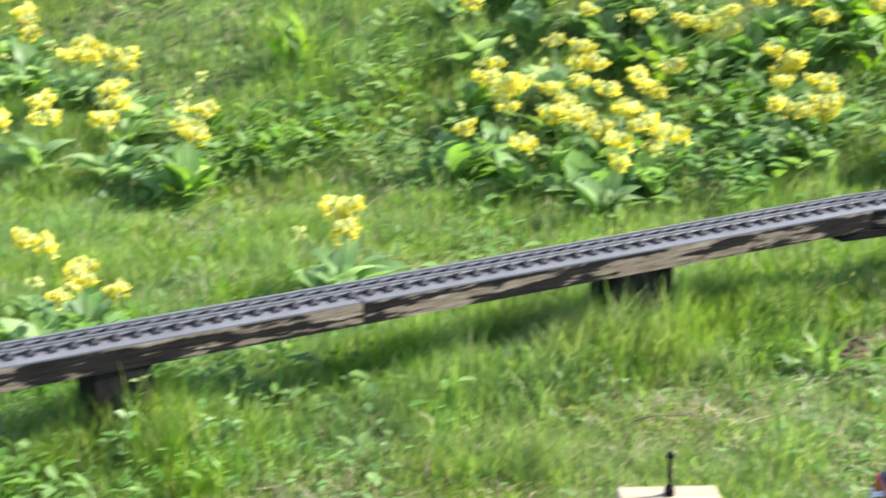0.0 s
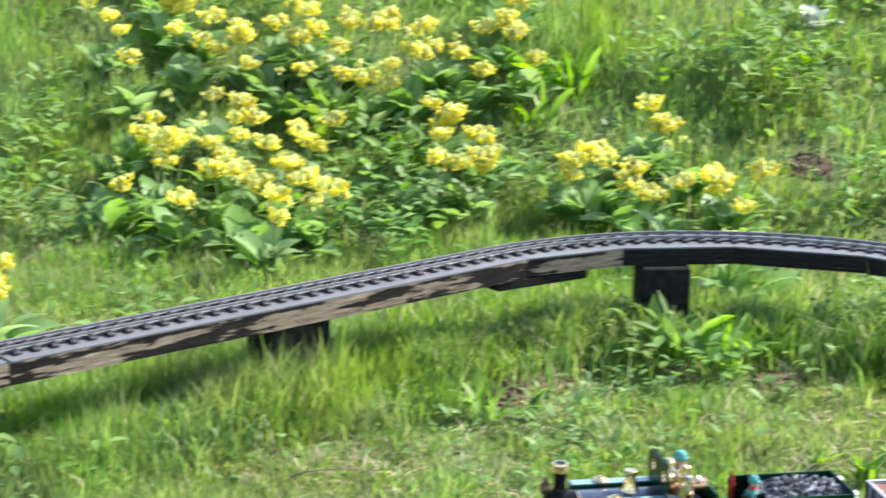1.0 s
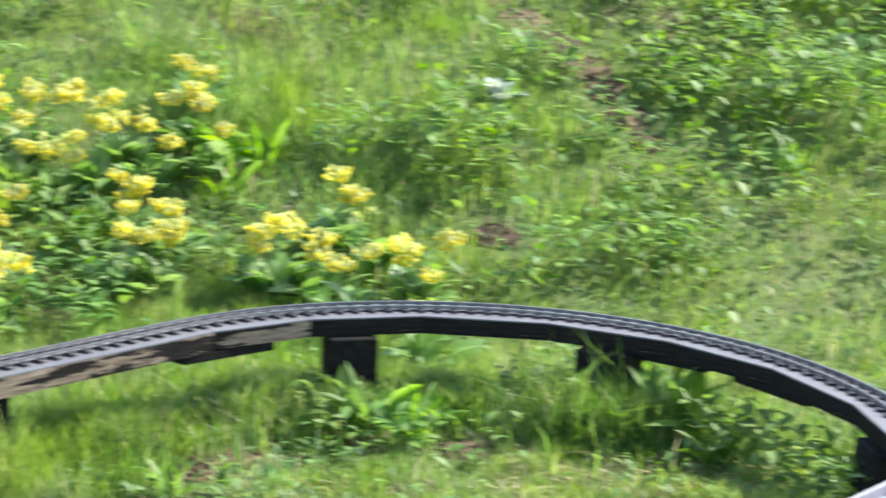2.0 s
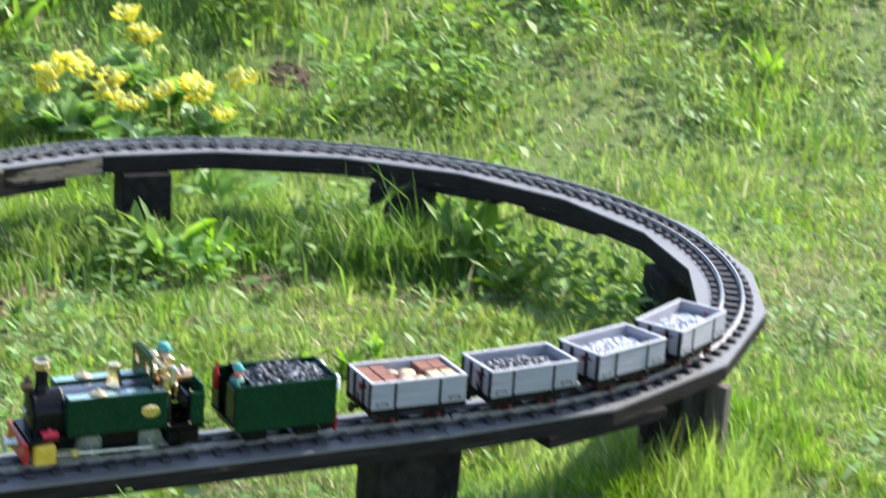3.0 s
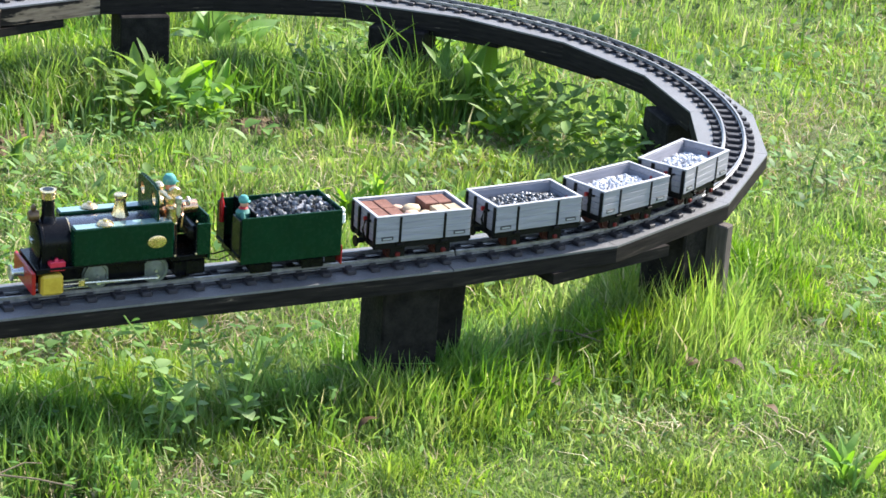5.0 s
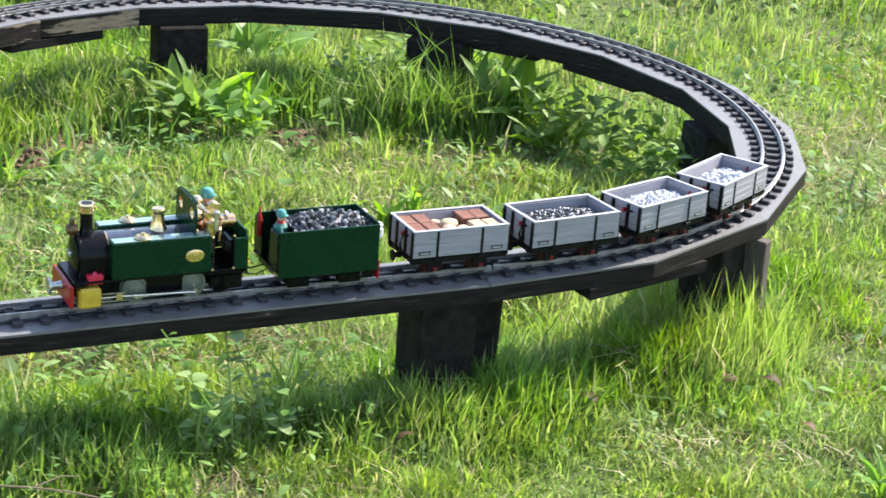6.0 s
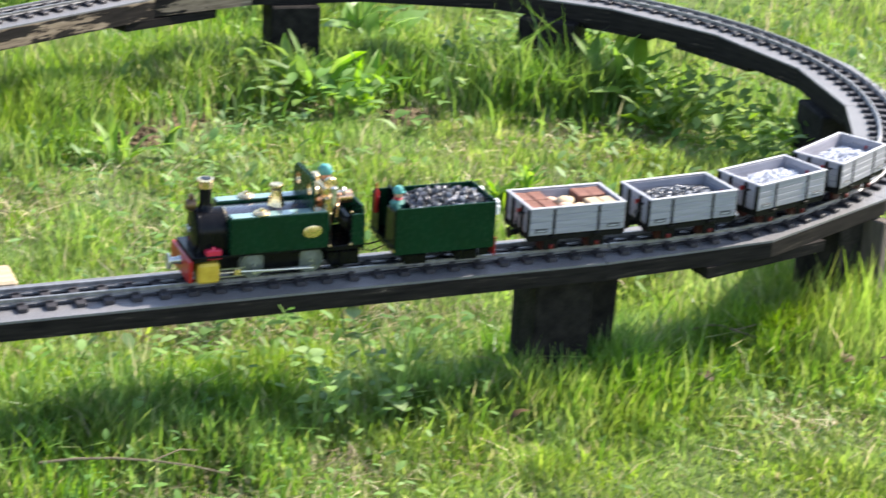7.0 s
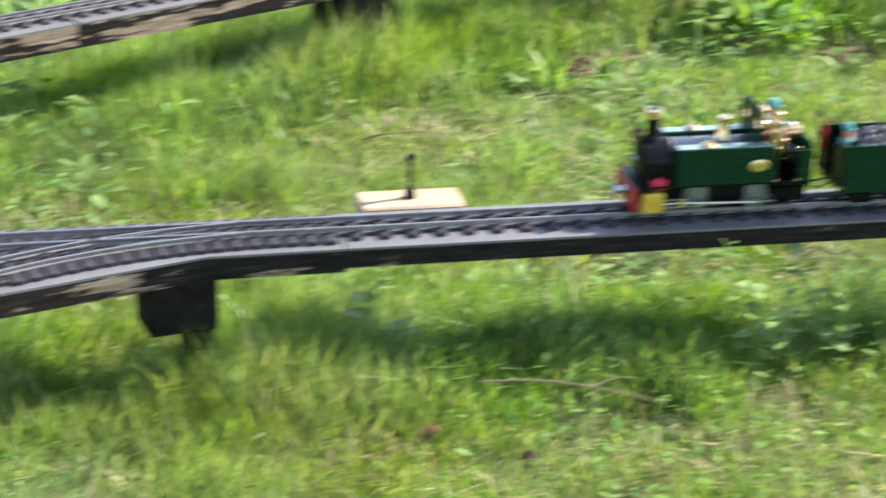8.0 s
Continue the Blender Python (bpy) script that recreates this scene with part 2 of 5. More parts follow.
PALE_LEAF = material("pale_leaf", leafy([(0.0, (0.34, 0.38, 0.30)), (1.0, (0.5, 0.54, 0.44))], 0.5, 0.25, "object"))
THATCH = material("dead_grass", leafy([(0.0, (0.20, 0.15, 0.08)), (0.6, (0.40, 0.33, 0.19)), (1.0, (0.56, 0.49, 0.33))], 0.6, 0.2))
STRAW = material("dry_leaf", leafy([(0.0, (0.022, 0.011, 0.004)), (0.5, (0.045, 0.023, 0.008)), (1.0, (0.10, 0.060, 0.024))], 0.7, 0.05, "object", patchy=0.0))
TWIG = material("dry_stalk", worn((0.11, 0.08, 0.05), (0.24, 0.19, 0.12), 120, 0.8, relief=0.4))


# ---- mesh building ----
class Geo:
    """Corners and faces of one mesh, with a material slot per face."""

    def __init__(self):
        self.v, self.f, self.m, self.slot = [], [], [], 0

    def add(self, verts, faces):
        n = len(self.v)
        self.v += [tuple(p) for p in verts]
        self.f += [tuple(i + n for i in q) for q in faces]
        self.m += [self.slot] * len(faces)
        return self

    def box(self, c, s, edge=0.0, turn=None):
        """A box with its edges broken by `edge`; turn: a matrix about the centre."""
        bm = bmesh.new()
        bmesh.ops.create_cube(bm, size=1.0)
        for v in bm.verts:
            v.co = Vector((v.co.x * s[0], v.co.y * s[1], v.co.z * s[2]))
        if edge:
            bmesh.ops.bevel(bm, geom=bm.edges[:], offset=edge, segments=1, affect="EDGES")
        pts = [(turn @ v.co if turn else v.co) + Vector(c) for v in bm.verts]
        for i, v in enumerate(bm.verts):
            v.index = i
        faces = [[v.index for v in q.verts] for q in bm.faces]
        bm.free()
        return self.add(pts, faces)

    def span(self, x0, x1, y0, y1, z0, z1, edge=0.0):
        return self.box(((x0 + x1) / 2, (y0 + y1) / 2, (z0 + z1) / 2), (x1 - x0, y1 - y0, z1 - z0), edge)

    def lathe(self, outline, n=20, base=(0, 0, 0), axis="z"):
        """Turns (radius, height) pairs about an axis through base."""
        pts, faces = [], []
        for r, h in outline:
            for k in range(n):
                a = 2 * math.pi * k / n
                p = (r * math.cos(a), r * math.sin(a), h)
                if axis == "x":
                    p = (h, p[0], p[1])
                elif axis == "y":
                    p = (p[0], -h, p[1])
                pts.append((p[0] + base[0], p[1] + base[1], p[2] + base[2]))
        for i in range(len(outline) - 1):
            for k in range(n):
                k2 = (k + 1) % n
                faces.append((i * n + k, i * n + k2, (i + 1) * n + k2, (i + 1) * n + k))
        faces.append(tuple(range(n - 1, -1, -1)))
        faces.append(tuple((len(outline) - 1) * n + k for k in range(n)))
        return self.add(pts, faces)

    def tube(self, path, r, n=6, taper=1.0):
        """A rod along a path of points."""
        path = [Vector(p) for p in path]
        pts, faces = [], []
        for i, p in enumerate(path):
            d = (path[min(i + 1, len(path) - 1)] - path[max(i - 1, 0)]).normalized()
            u = d.orthogonal().normalized()
            w = d.cross(u)
            q = r * (1 + (taper - 1) * i / max(1, len(path) - 1))
            pts += [p + (u * math.cos(2 * math.pi * k / n) + w * math.sin(2 * math.pi * k / n)) * q for k in range(n)]
        for i in range(len(path) - 1):
            for k in range(n):
                k2 = (k + 1) % n
                faces.append((i * n + k, i * n + k2, (i + 1) * n + k2, (i + 1) * n + k))
        faces += [tuple(range(n - 1, -1, -1)), tuple((len(path) - 1) * n + k for k in range(n))]
        return self.add(pts, faces)

    def prism(self, outline, z0, z1):
        """An upright block over a flat outline, anticlockwise."""
        n = len(outline)
        pts = [(x, y, z0) for x, y in outline] + [(x, y, z1) for x, y in outline]
        faces = [tuple(range(n - 1, -1, -1)), tuple(range(n, 2 * n))]
        faces += [(k, (k + 1) % n, n + (k + 1) % n, n + k) for k in range(n)]
        return self.add(pts, faces)

    def ball(self, c, r, squash=(1, 1, 1), rings=6, n=10):
        pts, faces = [(c[0], c[1], c[2] - r * squash[2])], []
        for i in range(1, rings):
            a = -math.pi / 2 + math.pi * i / rings
            pts += [(c[0] + r * squash[0] * math.cos(a) * math.cos(2 * math.pi * k / n), c[1] + r * squash[1] * math.cos(a) * math.sin(2 * math.pi * k / n), c[2] + r * squash[2] * math.sin(a)) for k in range(n)]
        pts.append((c[0], c[1], c[2] + r * squash[2]))
        top = len(pts) - 1
        for k in range(n):
            k2 = (k + 1) % n
            faces += [(0, 1 + k2, 1 + k), (top, top - n + k, top - n + k2)]
            for i in range(rings - 2):
                a, b = 1 + i * n, 1 + (i + 1) * n
                faces.append((a + k, a + k2, b + k2, b + k))
        return self.add(pts, faces)

    def rock(self, c, r, rng, flat=0.75):
        """A broken lump: a jittered ball of few faces."""
        start = len(self.v)
        self.ball((0, 0, 0), 1, rings=4, n=6)
        e = Euler((rng.uniform(0, 6), rng.uniform(0, 6), rng.uniform(0, 6))).to_matrix()
        sx, sy, sz = rng.uniform(0.7, 1.2), rng.uniform(0.6, 1.0), flat * rng.uniform(0.7, 1.1)
        for i in range(start, len(self.v)):
            p = Vector(self.v[i]) * rng.uniform(0.78, 1.15)
            p = e @ Vector((p.x * sx, p.y * sy, p.z * sz)) * r + Vector(c)
            self.v[i] = tuple(p)
        return self

    def mesh(self, name, mats, smooth=35):
        me = bpy.data.meshes.new(name)
        me.from_pydata(self.v, [], self.f)
        for m in mats:
            me.materials.append(m)
        me.polygons.foreach_set("material_index", self.m)
        if smooth:
            me.polygons.foreach_set("use_smooth", [True] * len(self.f))
            me.set_sharp_from_angle(angle=radians(smooth))
        me.update()
        return me


def part(name, geo, mat, parent=None, label="", at=None, smooth=35):
    """One mesh object, under a thing or a part."""
    me = geo if isinstance(geo, bpy.types.Mesh) else geo.mesh(name, mat if isinstance(mat, (list, tuple)) else [mat], smooth)
    ob = new(name, me)
    if parent is not None:
        ob.parent = parent
    if at is not None:
        ob.matrix_basis = at
    if label:
        ob["label"] = label
    return ob


def thing(name, m, label, category, group="", kind=""):
    ob = new(name)
    ob.empty_display_size = 0.02
    ob.matrix_basis = m
    return tagged(ob, label, category, group, kind)


# ---- the track's plan ----
CX, CY, RAD = 0.2699, 3.2581, 0.7643
A_NEAR, A_FAR = radians(-72.35), radians(135.45)
ARC = RAD * (A_FAR - A_NEAR)
RAIL_Z, SLEEPER_Z, DECK_Z = 0.210, 0.2035, 0.1975
GAUGE = 0.0335


def along(s, side=0.0):
    """A point of the line and the way of travel: s > 0 on the near straight, falling round the bend to the far straight; side to the left of travel."""
    if s >= 0 or s <= -ARC:
        a = A_NEAR if s >= 0 else A_FAR
        rest = s if s >= 0 else s + ARC
        d = Vector((math.sin(a), -math.cos(a)))
        p = Vector((CX + RAD * math.cos(a), CY + RAD * math.sin(a))) + d * rest
    else:
        a = A_NEAR - s / RAD
        d = Vector((math.sin(a), -math.cos(a)))
        p = Vector((CX + RAD * math.cos(a), CY + RAD * math.sin(a)))
    return p + Vector((-d.y, d.x)) * side, d


def on_track(s, z=RAIL_Z):
    p, d = along(s)
    return pose(p.x, p.y, z, 0, 0, math.degrees(math.atan2(d.y, d.x)))


def branch(s, side=0.0):
    """The diverging line of the turnout, which leaves the near straight at s = BRANCH and bends towards the camera's side."""
    r = 0.80
    q = max(0.0, s - BRANCH) / r
    p0, d0 = along(min(s, BRANCH))
    left = Vector((-d0.y, d0.x))
    p = p0 + d0 * (r * math.sin(q)) + left * (r * (1 - math.cos(q)))
    d = d0 * math.cos(q) + left * math.sin(q)
    return p + Vector((-d.y, d.x)) * side, d


BRANCH = 1.04

# ---- ground ----
BANK, SLOPE = 4.35, 0.30


def rise(x, y):
    """Height of the ground: almost level under the line, with soft unevenness, then a grassy bank behind it."""
    u = max(0.0, min(y, 9.0) - BANK)
    bank = SLOPE * (u * u / 1.2 if u < 0.6 else u - 0.3)
    return 0.012 * noise.noise((x * 1.3, y * 1.3, 3.1)) + 0.006 * noise.noise((x * 5, y * 5, 7.7)) + bank


g = Geo()
xs = [-400, -120, -40, -15, -8] + [-5 + 0.1 * i for i in range(101)] + [8, 15, 40, 120, 400]
ys = [-400, -120, -40, -12, -4] + [-1 + 0.1 * i for i in range(131)] + [14, 20, 40, 120, 400]
pts = [(x, y, rise(x, y)) for y in ys for x in xs]
w = len(xs)
g.add(pts, [(j * w + i, j * w + i + 1, (j + 1) * w + i + 1, (j + 1) * w + i) for j in range(len(ys) - 1) for i in range(w - 1)])
tagged(part("ground", g, EARTH), "mossy brown garden soil under the rough lawn", "ground", kind="structure")

# ---- trestle boards ----
HALF = 0.055


def board(corners, thick, timber, label):
    """One plank of the trestle with its strip of roofing felt. corners: anticlockwise plan."""
    c = sum((Vector(p) for p in corners), Vector((0, 0))) / len(corners)
    far = max(range(len(corners)), key=lambda i: (Vector(corners[i]) - Vector(corners[i - 1])).length)
    d = Vector(corners[far]) - Vector(corners[far - 1])
    turn = math.atan2(d.y, d.x)
    spin = Matrix.Rotation(-turn, 2)
    local = [tuple(spin @ (Vector(p) - c)) for p in corners]
    ob = thing("track_board", pose(c.x, c.y, DECK_Z, 0, 0, math.degrees(turn)), label, "trestle board", "boards that carry the line")
    part("plank", Geo().prism(local, -thick, -0.003), timber, ob)
    inset = [tuple(Vector(p) * 0.997) for p in local]
    part("felt_strip", Geo().prism(inset, -0.003, 0.0), FELT, ob, "grey mineral roofing felt")
    return ob


VERTS = [-77.0, -58.5, -38.5, -18.7, -2.8, 15.7, 35.3, 55.0, 75.0, 95.5, 114.0, 131.5]


def ring(deg, r):
    return (CX + r * math.cos(radians(deg)), CY + r * math.sin(radians(deg)))


for a0, a1 in zip(VERTS, VERTS[1:]):
    i, o = RAD - HALF, RAD + HALF
    near = a0 < -10
    board([ring(a0, o), ring(a1, o), ring(a1, i), ring(a0, i)], 0.025 if near else 0.036, FASCIA_NEAR if a1 < 125 else FASCIA_FAR,
          "black-painted timber board topped with grey roofing felt" if near else "thick black timber board with a grey felt top")


def strip(s0, s1, first=None, last=None):
    pts = [along(s1, HALF)[0], along(s0, HALF)[0], along(s0, -HALF)[0], along(s1, -HALF)[0]]
    pts = [tuple(p) for p in pts]
    if first:
        pts[1], pts[2] = first
    if last:
        pts[0], pts[3] = last
    return pts


# near straight: from the bend to the turnout deck
J = 0.98
board(strip(0, J, first=(ring(-77.0, RAD + HALF), ring(-77.0, RAD - HALF))), 0.025, FASCIA_NEAR, "long black-painted timber board with a grey felt top")
# turnout deck, widening towards the branch
deck = [tuple(along(J, HALF)[0])] + [tuple(along(J, -HALF)[0])] + [tuple(along(1.8, -HALF)[0])] + [tuple(branch(1.8, 0.043)[0])] + [tuple(branch(1.45, 0.044)[0])] + [tuple(branch(1.15, 0.050)[0])] + [tuple(branch(1.04, 0.056)[0])]
board(deck, 0.030, FASCIA_DECK, "broad black timber deck under the turnout, felt topped, bare wood showing")
# far straight
board([ring(131.5, RAD + HALF), tuple(along(-ARC - 1.05, HALF)[0]), tuple(along(-ARC - 1.05, -HALF)[0]), ring(131.5, RAD - HALF)],
      0.040, FASCIA_FAR, "timber board with flaking black paint and bare pale wood")
board([tuple(along(-ARC - 1.053, HALF)[0]), tuple(along(-ARC - 2.6, HALF)[0]), tuple(along(-ARC - 2.6, -HALF)[0]), tuple(along(-ARC - 1.053, -HALF)[0])],
      0.040, FASCIA_FAR, "weathered timber board, its black paint mostly flaked off")


def splice(a0, a1, low, thick, timber):
    """A second plank screwed under a joint of the boards."""
    i, o = RAD - HALF + 0.004, RAD + HALF - 0.004
    m = (a0 + a1) / 2
    c = ring(m, RAD)
    pts = [ring(a0, o), ring(a1, o), ring(a1, i), ring(a0, i)]
    ob = part("splice_plank", Geo().prism([(p[0] - c[0], p[1] - c[1]) for p in pts], -thick, 0), timber, at=pose(c[0], c[1], low))
    tagged(ob, "short black splice plank under a board joint", "timber plank", "splice planks")


splice(-66, -50, DECK_Z - 0.025, 0.016, FASCIA_NEAR)
splice(120, 137, DECK_Z - 0.040, 0.016, FASCIA_NEAR)
splice(28, 43, DECK_Z - 0.036, 0.014, FASCIA_NEAR)
splice(48, 62, DECK_Z - 0.036, 0.012, FASCIA_NEAR)


def post(x, y, turn, wide, deep, top, stake=None, foot=-0.06, timber=POST, label="tarred timber post standing in the grass"):
    """A support: a broad block and, beside it, a driven stake."""
    ob = thing("trestle_post", pose(x, y, 0, 0, 0, turn), label, "post", "posts under the boards")
    part("block", Geo().span(-wide / 2, wide / 2, -deep / 2, deep / 2, foot, top, 0.003), POST, ob)
    if stake:
        sx, sw, sy, lean = stake
        e = Euler((0, radians(lean), 0)).to_matrix()
        part("stake", Geo().box((sx, sy, top / 2 - 0.03), (sw, deep * 0.6, top + 0.055), 0.002, e), timber, ob)
    return ob


LOW, LOW_F = DECK_Z - 0.0255, DECK_Z - 0.0365
post(0.060, 3.950, 12, 0.098, 0.09, LOW_F)
post(0.575, 3.905, -25, 0.115, 0.09, LOW_F)
post(0.985, 3.330, 98, 0.11, 0.075, LOW_F)
post(0.838, 2.749, 47, 0.084, 0.07, LOW - 0.0005, (0.043, 0.02, -0.046, -3), timber=STAKE, label="tarred timber post with a thin stake nailed to its face")
post(0.393, 2.509, 14, 0.081, 0.085, LOW, (0.068, 0.045, 0.02, 2), label="broad tarred timber post with a second stake beside it")
post(-0.618, 2.172, 30, 0.086, 0.06, DECK_Z - 0.0305, (0.024, 0.034, 0.0, 0), 0.088, label="square tarred block on a stake under the turnout")
post(-0.615, 3.445, 44, 0.10, 0.08, DECK_Z - 0.0405, (0.075, 0.03, 0.0, 0))
post(-1.300, 2.735, 44, 0.10, 0.08, DECK_Z - 0.0405)
post(-1.99, 2.04, 44, 0.10, 0.08, DECK_Z - 0.0405)
post(-1.35, 2.06, 18, 0.10, 0.08, DECK_Z - 0.0305)

# ---- rails and sleepers ----
SECTION = [(-0.0030, 0.0), (0.0030, 0.0), (0.0030, 0.0012), (0.0008, 0.0020), (0.0008, 0.0042), (0.0016, 0.0048), (0.0016, 0.0065), (-0.0016, 0.0065), (-0.0016, 0.0048), (-0.0008, 0.0042), (-0.0008, 0.0020), (-0.0030, 0.0012)]


def rail(line, s0, s1, side, parent, steps):
    pts, faces, n = [], [], len(SECTION)
    for i in range(steps + 1):
        s = s0 + (s1 - s0) * i / steps
        p, d = line(s, side)
        left = Vector((-d.y, d.x))
        for o, h in SECTION:
            q = p + left * o
            pts.append((q.x, q.y, SLEEPER_Z + h))
    for i in range(steps):
        for k in range(n):
            k2 = (k + 1) % n
            faces.append((i * n + k, i * n + k2, (i + 1) * n + k2, (i + 1) * n + k))
    faces += [tuple(range(n)), tuple(steps * n + k for k in range(n - 1, -1, -1))]
    part("rail", Geo().add(pts, faces), RAIL, parent, "dull grey metal rail", smooth=30)


PITCH = 0.0345


def sleeper_mesh(length, wide=0.0125):
    g = Geo().box((0, 0, 0.003), (wide, length, 0.006), 0.001)
    for y in (-GAUGE / 2, GAUGE / 2):
        for o in (-0.0048, 0.0048):
            g.box((0, y + o, 0.0072), (0.008, 0.0028, 0.0026))
    for y in (-GAUGE / 2, GAUGE / 2):
        g.box((PITCH / 2, y, 0.0015), (PITCH - 0.012, 0.005, 0.003))
    return g.mesh("sleeper", [SLEEPER], 0)


SLEEPER_SHORT = sleeper_mesh(0.068)

def track(s0, s1, label):
    ob = thing("track", Matrix.Identity(4), label, "railway track", "lengths of track")
    steps = max(2, int(abs(s1 - s0) / 0.03))
    for side in (GAUGE / 2, -GAUGE / 2):
        rail(along, s0, s1, side, ob, steps)
    n = int(round(abs(s1 - s0) / PITCH))
    for k in range(n):
        s = s0 + (s1 - s0) * (k + 0.5) / n
        p, d = along(s)
        turn = math.degrees(math.atan2(d.y, d.x))
        part("sleeper", SLEEPER_SHORT, None, ob, at=pose(p.x, p.y, DECK_Z, 0, 0, turn + random.uniform(-1, 1)))
    return ob


track(BRANCH - 0.06, 0.05, "straight narrow-gauge track with dark moulded sleepers")
track(0.047, -ARC / 2, "curved narrow-gauge track on dark sleepers round the bend")
track(-ARC / 2 - 0.003, -ARC, "curved narrow-gauge track on dark sleepers at the far side")
track(-ARC - 0.003, -ARC - 2.6, "straight narrow-gauge track running out of the bend")

turnout = thing("turnout", Matrix.Identity(4), "narrow-gauge turnout with long dark sleepers and a diverging line", "railway turnout", "lengths of track")
for side in (GAUGE / 2, -GAUGE / 2):
    rail(along, BRANCH - 0.062, 1.8, side, turnout, 24)
    rail(branch, BRANCH + 0.06, 1.8, side, turnout, 30)
for k in range(38):
    s = BRANCH - 0.045 + k * 0.0225
    p, d = along(s)
    q, e = branch(s)
    spread = (q - p).length
    if spread < 0.075:
        m = (p + q) / 2
        dd = (d + e).normalized()
        part("sleeper", sleeper_mesh(0.084 + spread, 0.0165), None, turnout, at=pose(m.x, m.y, DECK_Z, 0, 0, math.degrees(math.atan2(dd.y, dd.x))))
    else:
        for pp, ee in ((p, d), (q, e)):
            part("sleeper", SLEEPER_SHORT, None, turnout, at=pose(pp.x, pp.y, DECK_Z, 0, 0, math.degrees(math.atan2(ee.y, ee.x))))
g = Geo()
p, d = branch(1.22)
g.span(-0.03, 0.03, GAUGE / 2 - 0.0055, GAUGE / 2 - 0.004, 0, 0.006)
g.span(-0.03, 0.03, -GAUGE / 2 + 0.004, -GAUGE / 2 + 0.0055, 0, 0.006)
part("check_rail", g, RAIL, turnout, at=pose(p.x, p.y, SLEEPER_Z, 0, 0, math.degrees(math.atan2(d.y, d.x))))

# pale block with a dark lever beside the turnout
p, d = along(0.878, -HALF - 0.032)
lever = thing("lever_block", pose(p.x, p.y, 0, 0, 0, math.degrees(math.atan2(d.y, d.x))), "pale sawn wood block with a dark point lever", "wooden block")
part("block", Geo().span(-0.065, 0.065, -0.030, 0.030, DECK_Z - 0.026, DECK_Z + 0.004, 0.003), PALE_WOOD, lever)
lv = part("lever", Geo().tube([(0.0, 0, DECK_Z + 0.004), (0.0, 0, DECK_Z + 0.055)], 0.003, 8), BLACK, lever, "black upright lever")
part("collar", Geo().lathe([(0.007, 0), (0.007, 0.008), (0.004, 0.014)], 12, (0, 0, DECK_Z + 0.004)), BLACK, lv)
part("knob", Geo().ball((0, 0, DECK_Z + 0.058), 0.006), BLACK, lv)


# ---- the train ----
def disc_wheel(r, thick):
    return Geo().lathe([(0.002, thick * 0.9), (0.004, thick * 0.9), (r * 0.75, thick * 0.35), (r * 0.8, thick * 0.6), (r, thick * 0.6), (r, -thick * 0.3), (r + 0.0016, -thick * 0.35), (r + 0.0016, -thick * 0.6), (0.002, -thick * 0.6)], 22, axis="y")


def wheels(ob, xs, r, mesh, mat, label):
    """Wheel pairs on their axles under a vehicle; flanges inward."""
    me = mesh.mesh("wheel", [mat])
    for x in xs:
        ax = part("axle", Geo().lathe([(0.0018, -0.024), (0.0018, 0.024)], 10, axis="y"), STEEL, ob, at=pose(x, 0, r))
        for side in (1, -1):
            part("wheel", me, None, ax, label, at=pose(0, side * (GAUGE / 2), 0, 0, 0, 0 if side < 0 else 180))


def arch(width, z0, z1, top, n=9):
    """Outline of a plate with a shallow curved top, in (y, z)."""
    pts = [(-width / 2, z0), (width / 2, z0)]
    for k in range(n):
        u = 1 - 2 * k / (n - 1)
        pts.append((width / 2 * u, z1 + top * (1 - u * u)))
    return pts


def plate_x(g, outline, x0, x1, holes=()):
    n = len(outline)
    pts = [(x0, y, z) for y, z in outline] + [(x1, y, z) for y, z in outline]
    return g.add(pts, [tuple(range(n - 1, -1, -1)), tuple(range(n, 2 * n))] + [(k, (k + 1) % n, n + (k + 1) % n, n + k) for k in range(n)])


def figure(x, y, z, turn, tall, label, red=False):
    """A painted model figure: one plain mesh of body, arms, head and cap."""
    g = Geo()
    u = tall / 0.085
    for side in (-1, 1):
        g.tube([(0, side * 0.006 * u, 0), (0.001, side * 0.006 * u, 0.02 * u), (0, side * 0.005 * u, 0.042 * u)], 0.0058 * u, 8)
        g.box((0.003 * u, side * 0.006 * u, 0.002 * u), (0.015 * u, 0.008 * u, 0.005 * u), 0.001)
        g.tube([(0, side * 0.011 * u, 0.062 * u), (0.004 * u, side * 0.015 * u, 0.050 * u), (0.012 * u, side * 0.012 * u, 0.044 * u)], 0.0038 * u, 8)
    g.lathe([(0.009 * u, 0.038 * u), (0.0105 * u, 0.048 * u), (0.0115 * u, 0.060 * u), (0.006 * u, 0.067 * u)], 14)
    g.slot = 1
    g.ball((0.001 * u, 0, 0.073 * u), 0.0065 * u, (1, 0.9, 1.15))
    g.slot = 2
    g.lathe([(0.0070 * u, 0.075 * u), (0.0078 * u, 0.078 * u), (0.0072 * u, 0.082 * u), (0.0045 * u, 0.0855 * u), (0.0012 * u, 0.0865 * u)], 14)
    g.box((0.007 * u, 0, 0.0768 * u), (0.006 * u, 0.010 * u, 0.0012 * u), 0.0004)
    if red:
        g.slot = 3
        g.lathe([(0.0068 * u, 0.063 * u), (0.0075 * u, 0.066 * u), (0.005 * u, 0.069 * u)], 12)
    return g


NOSE = 0.627


def vehicle(s_front, length):
    return on_track(s_front - length / 2)


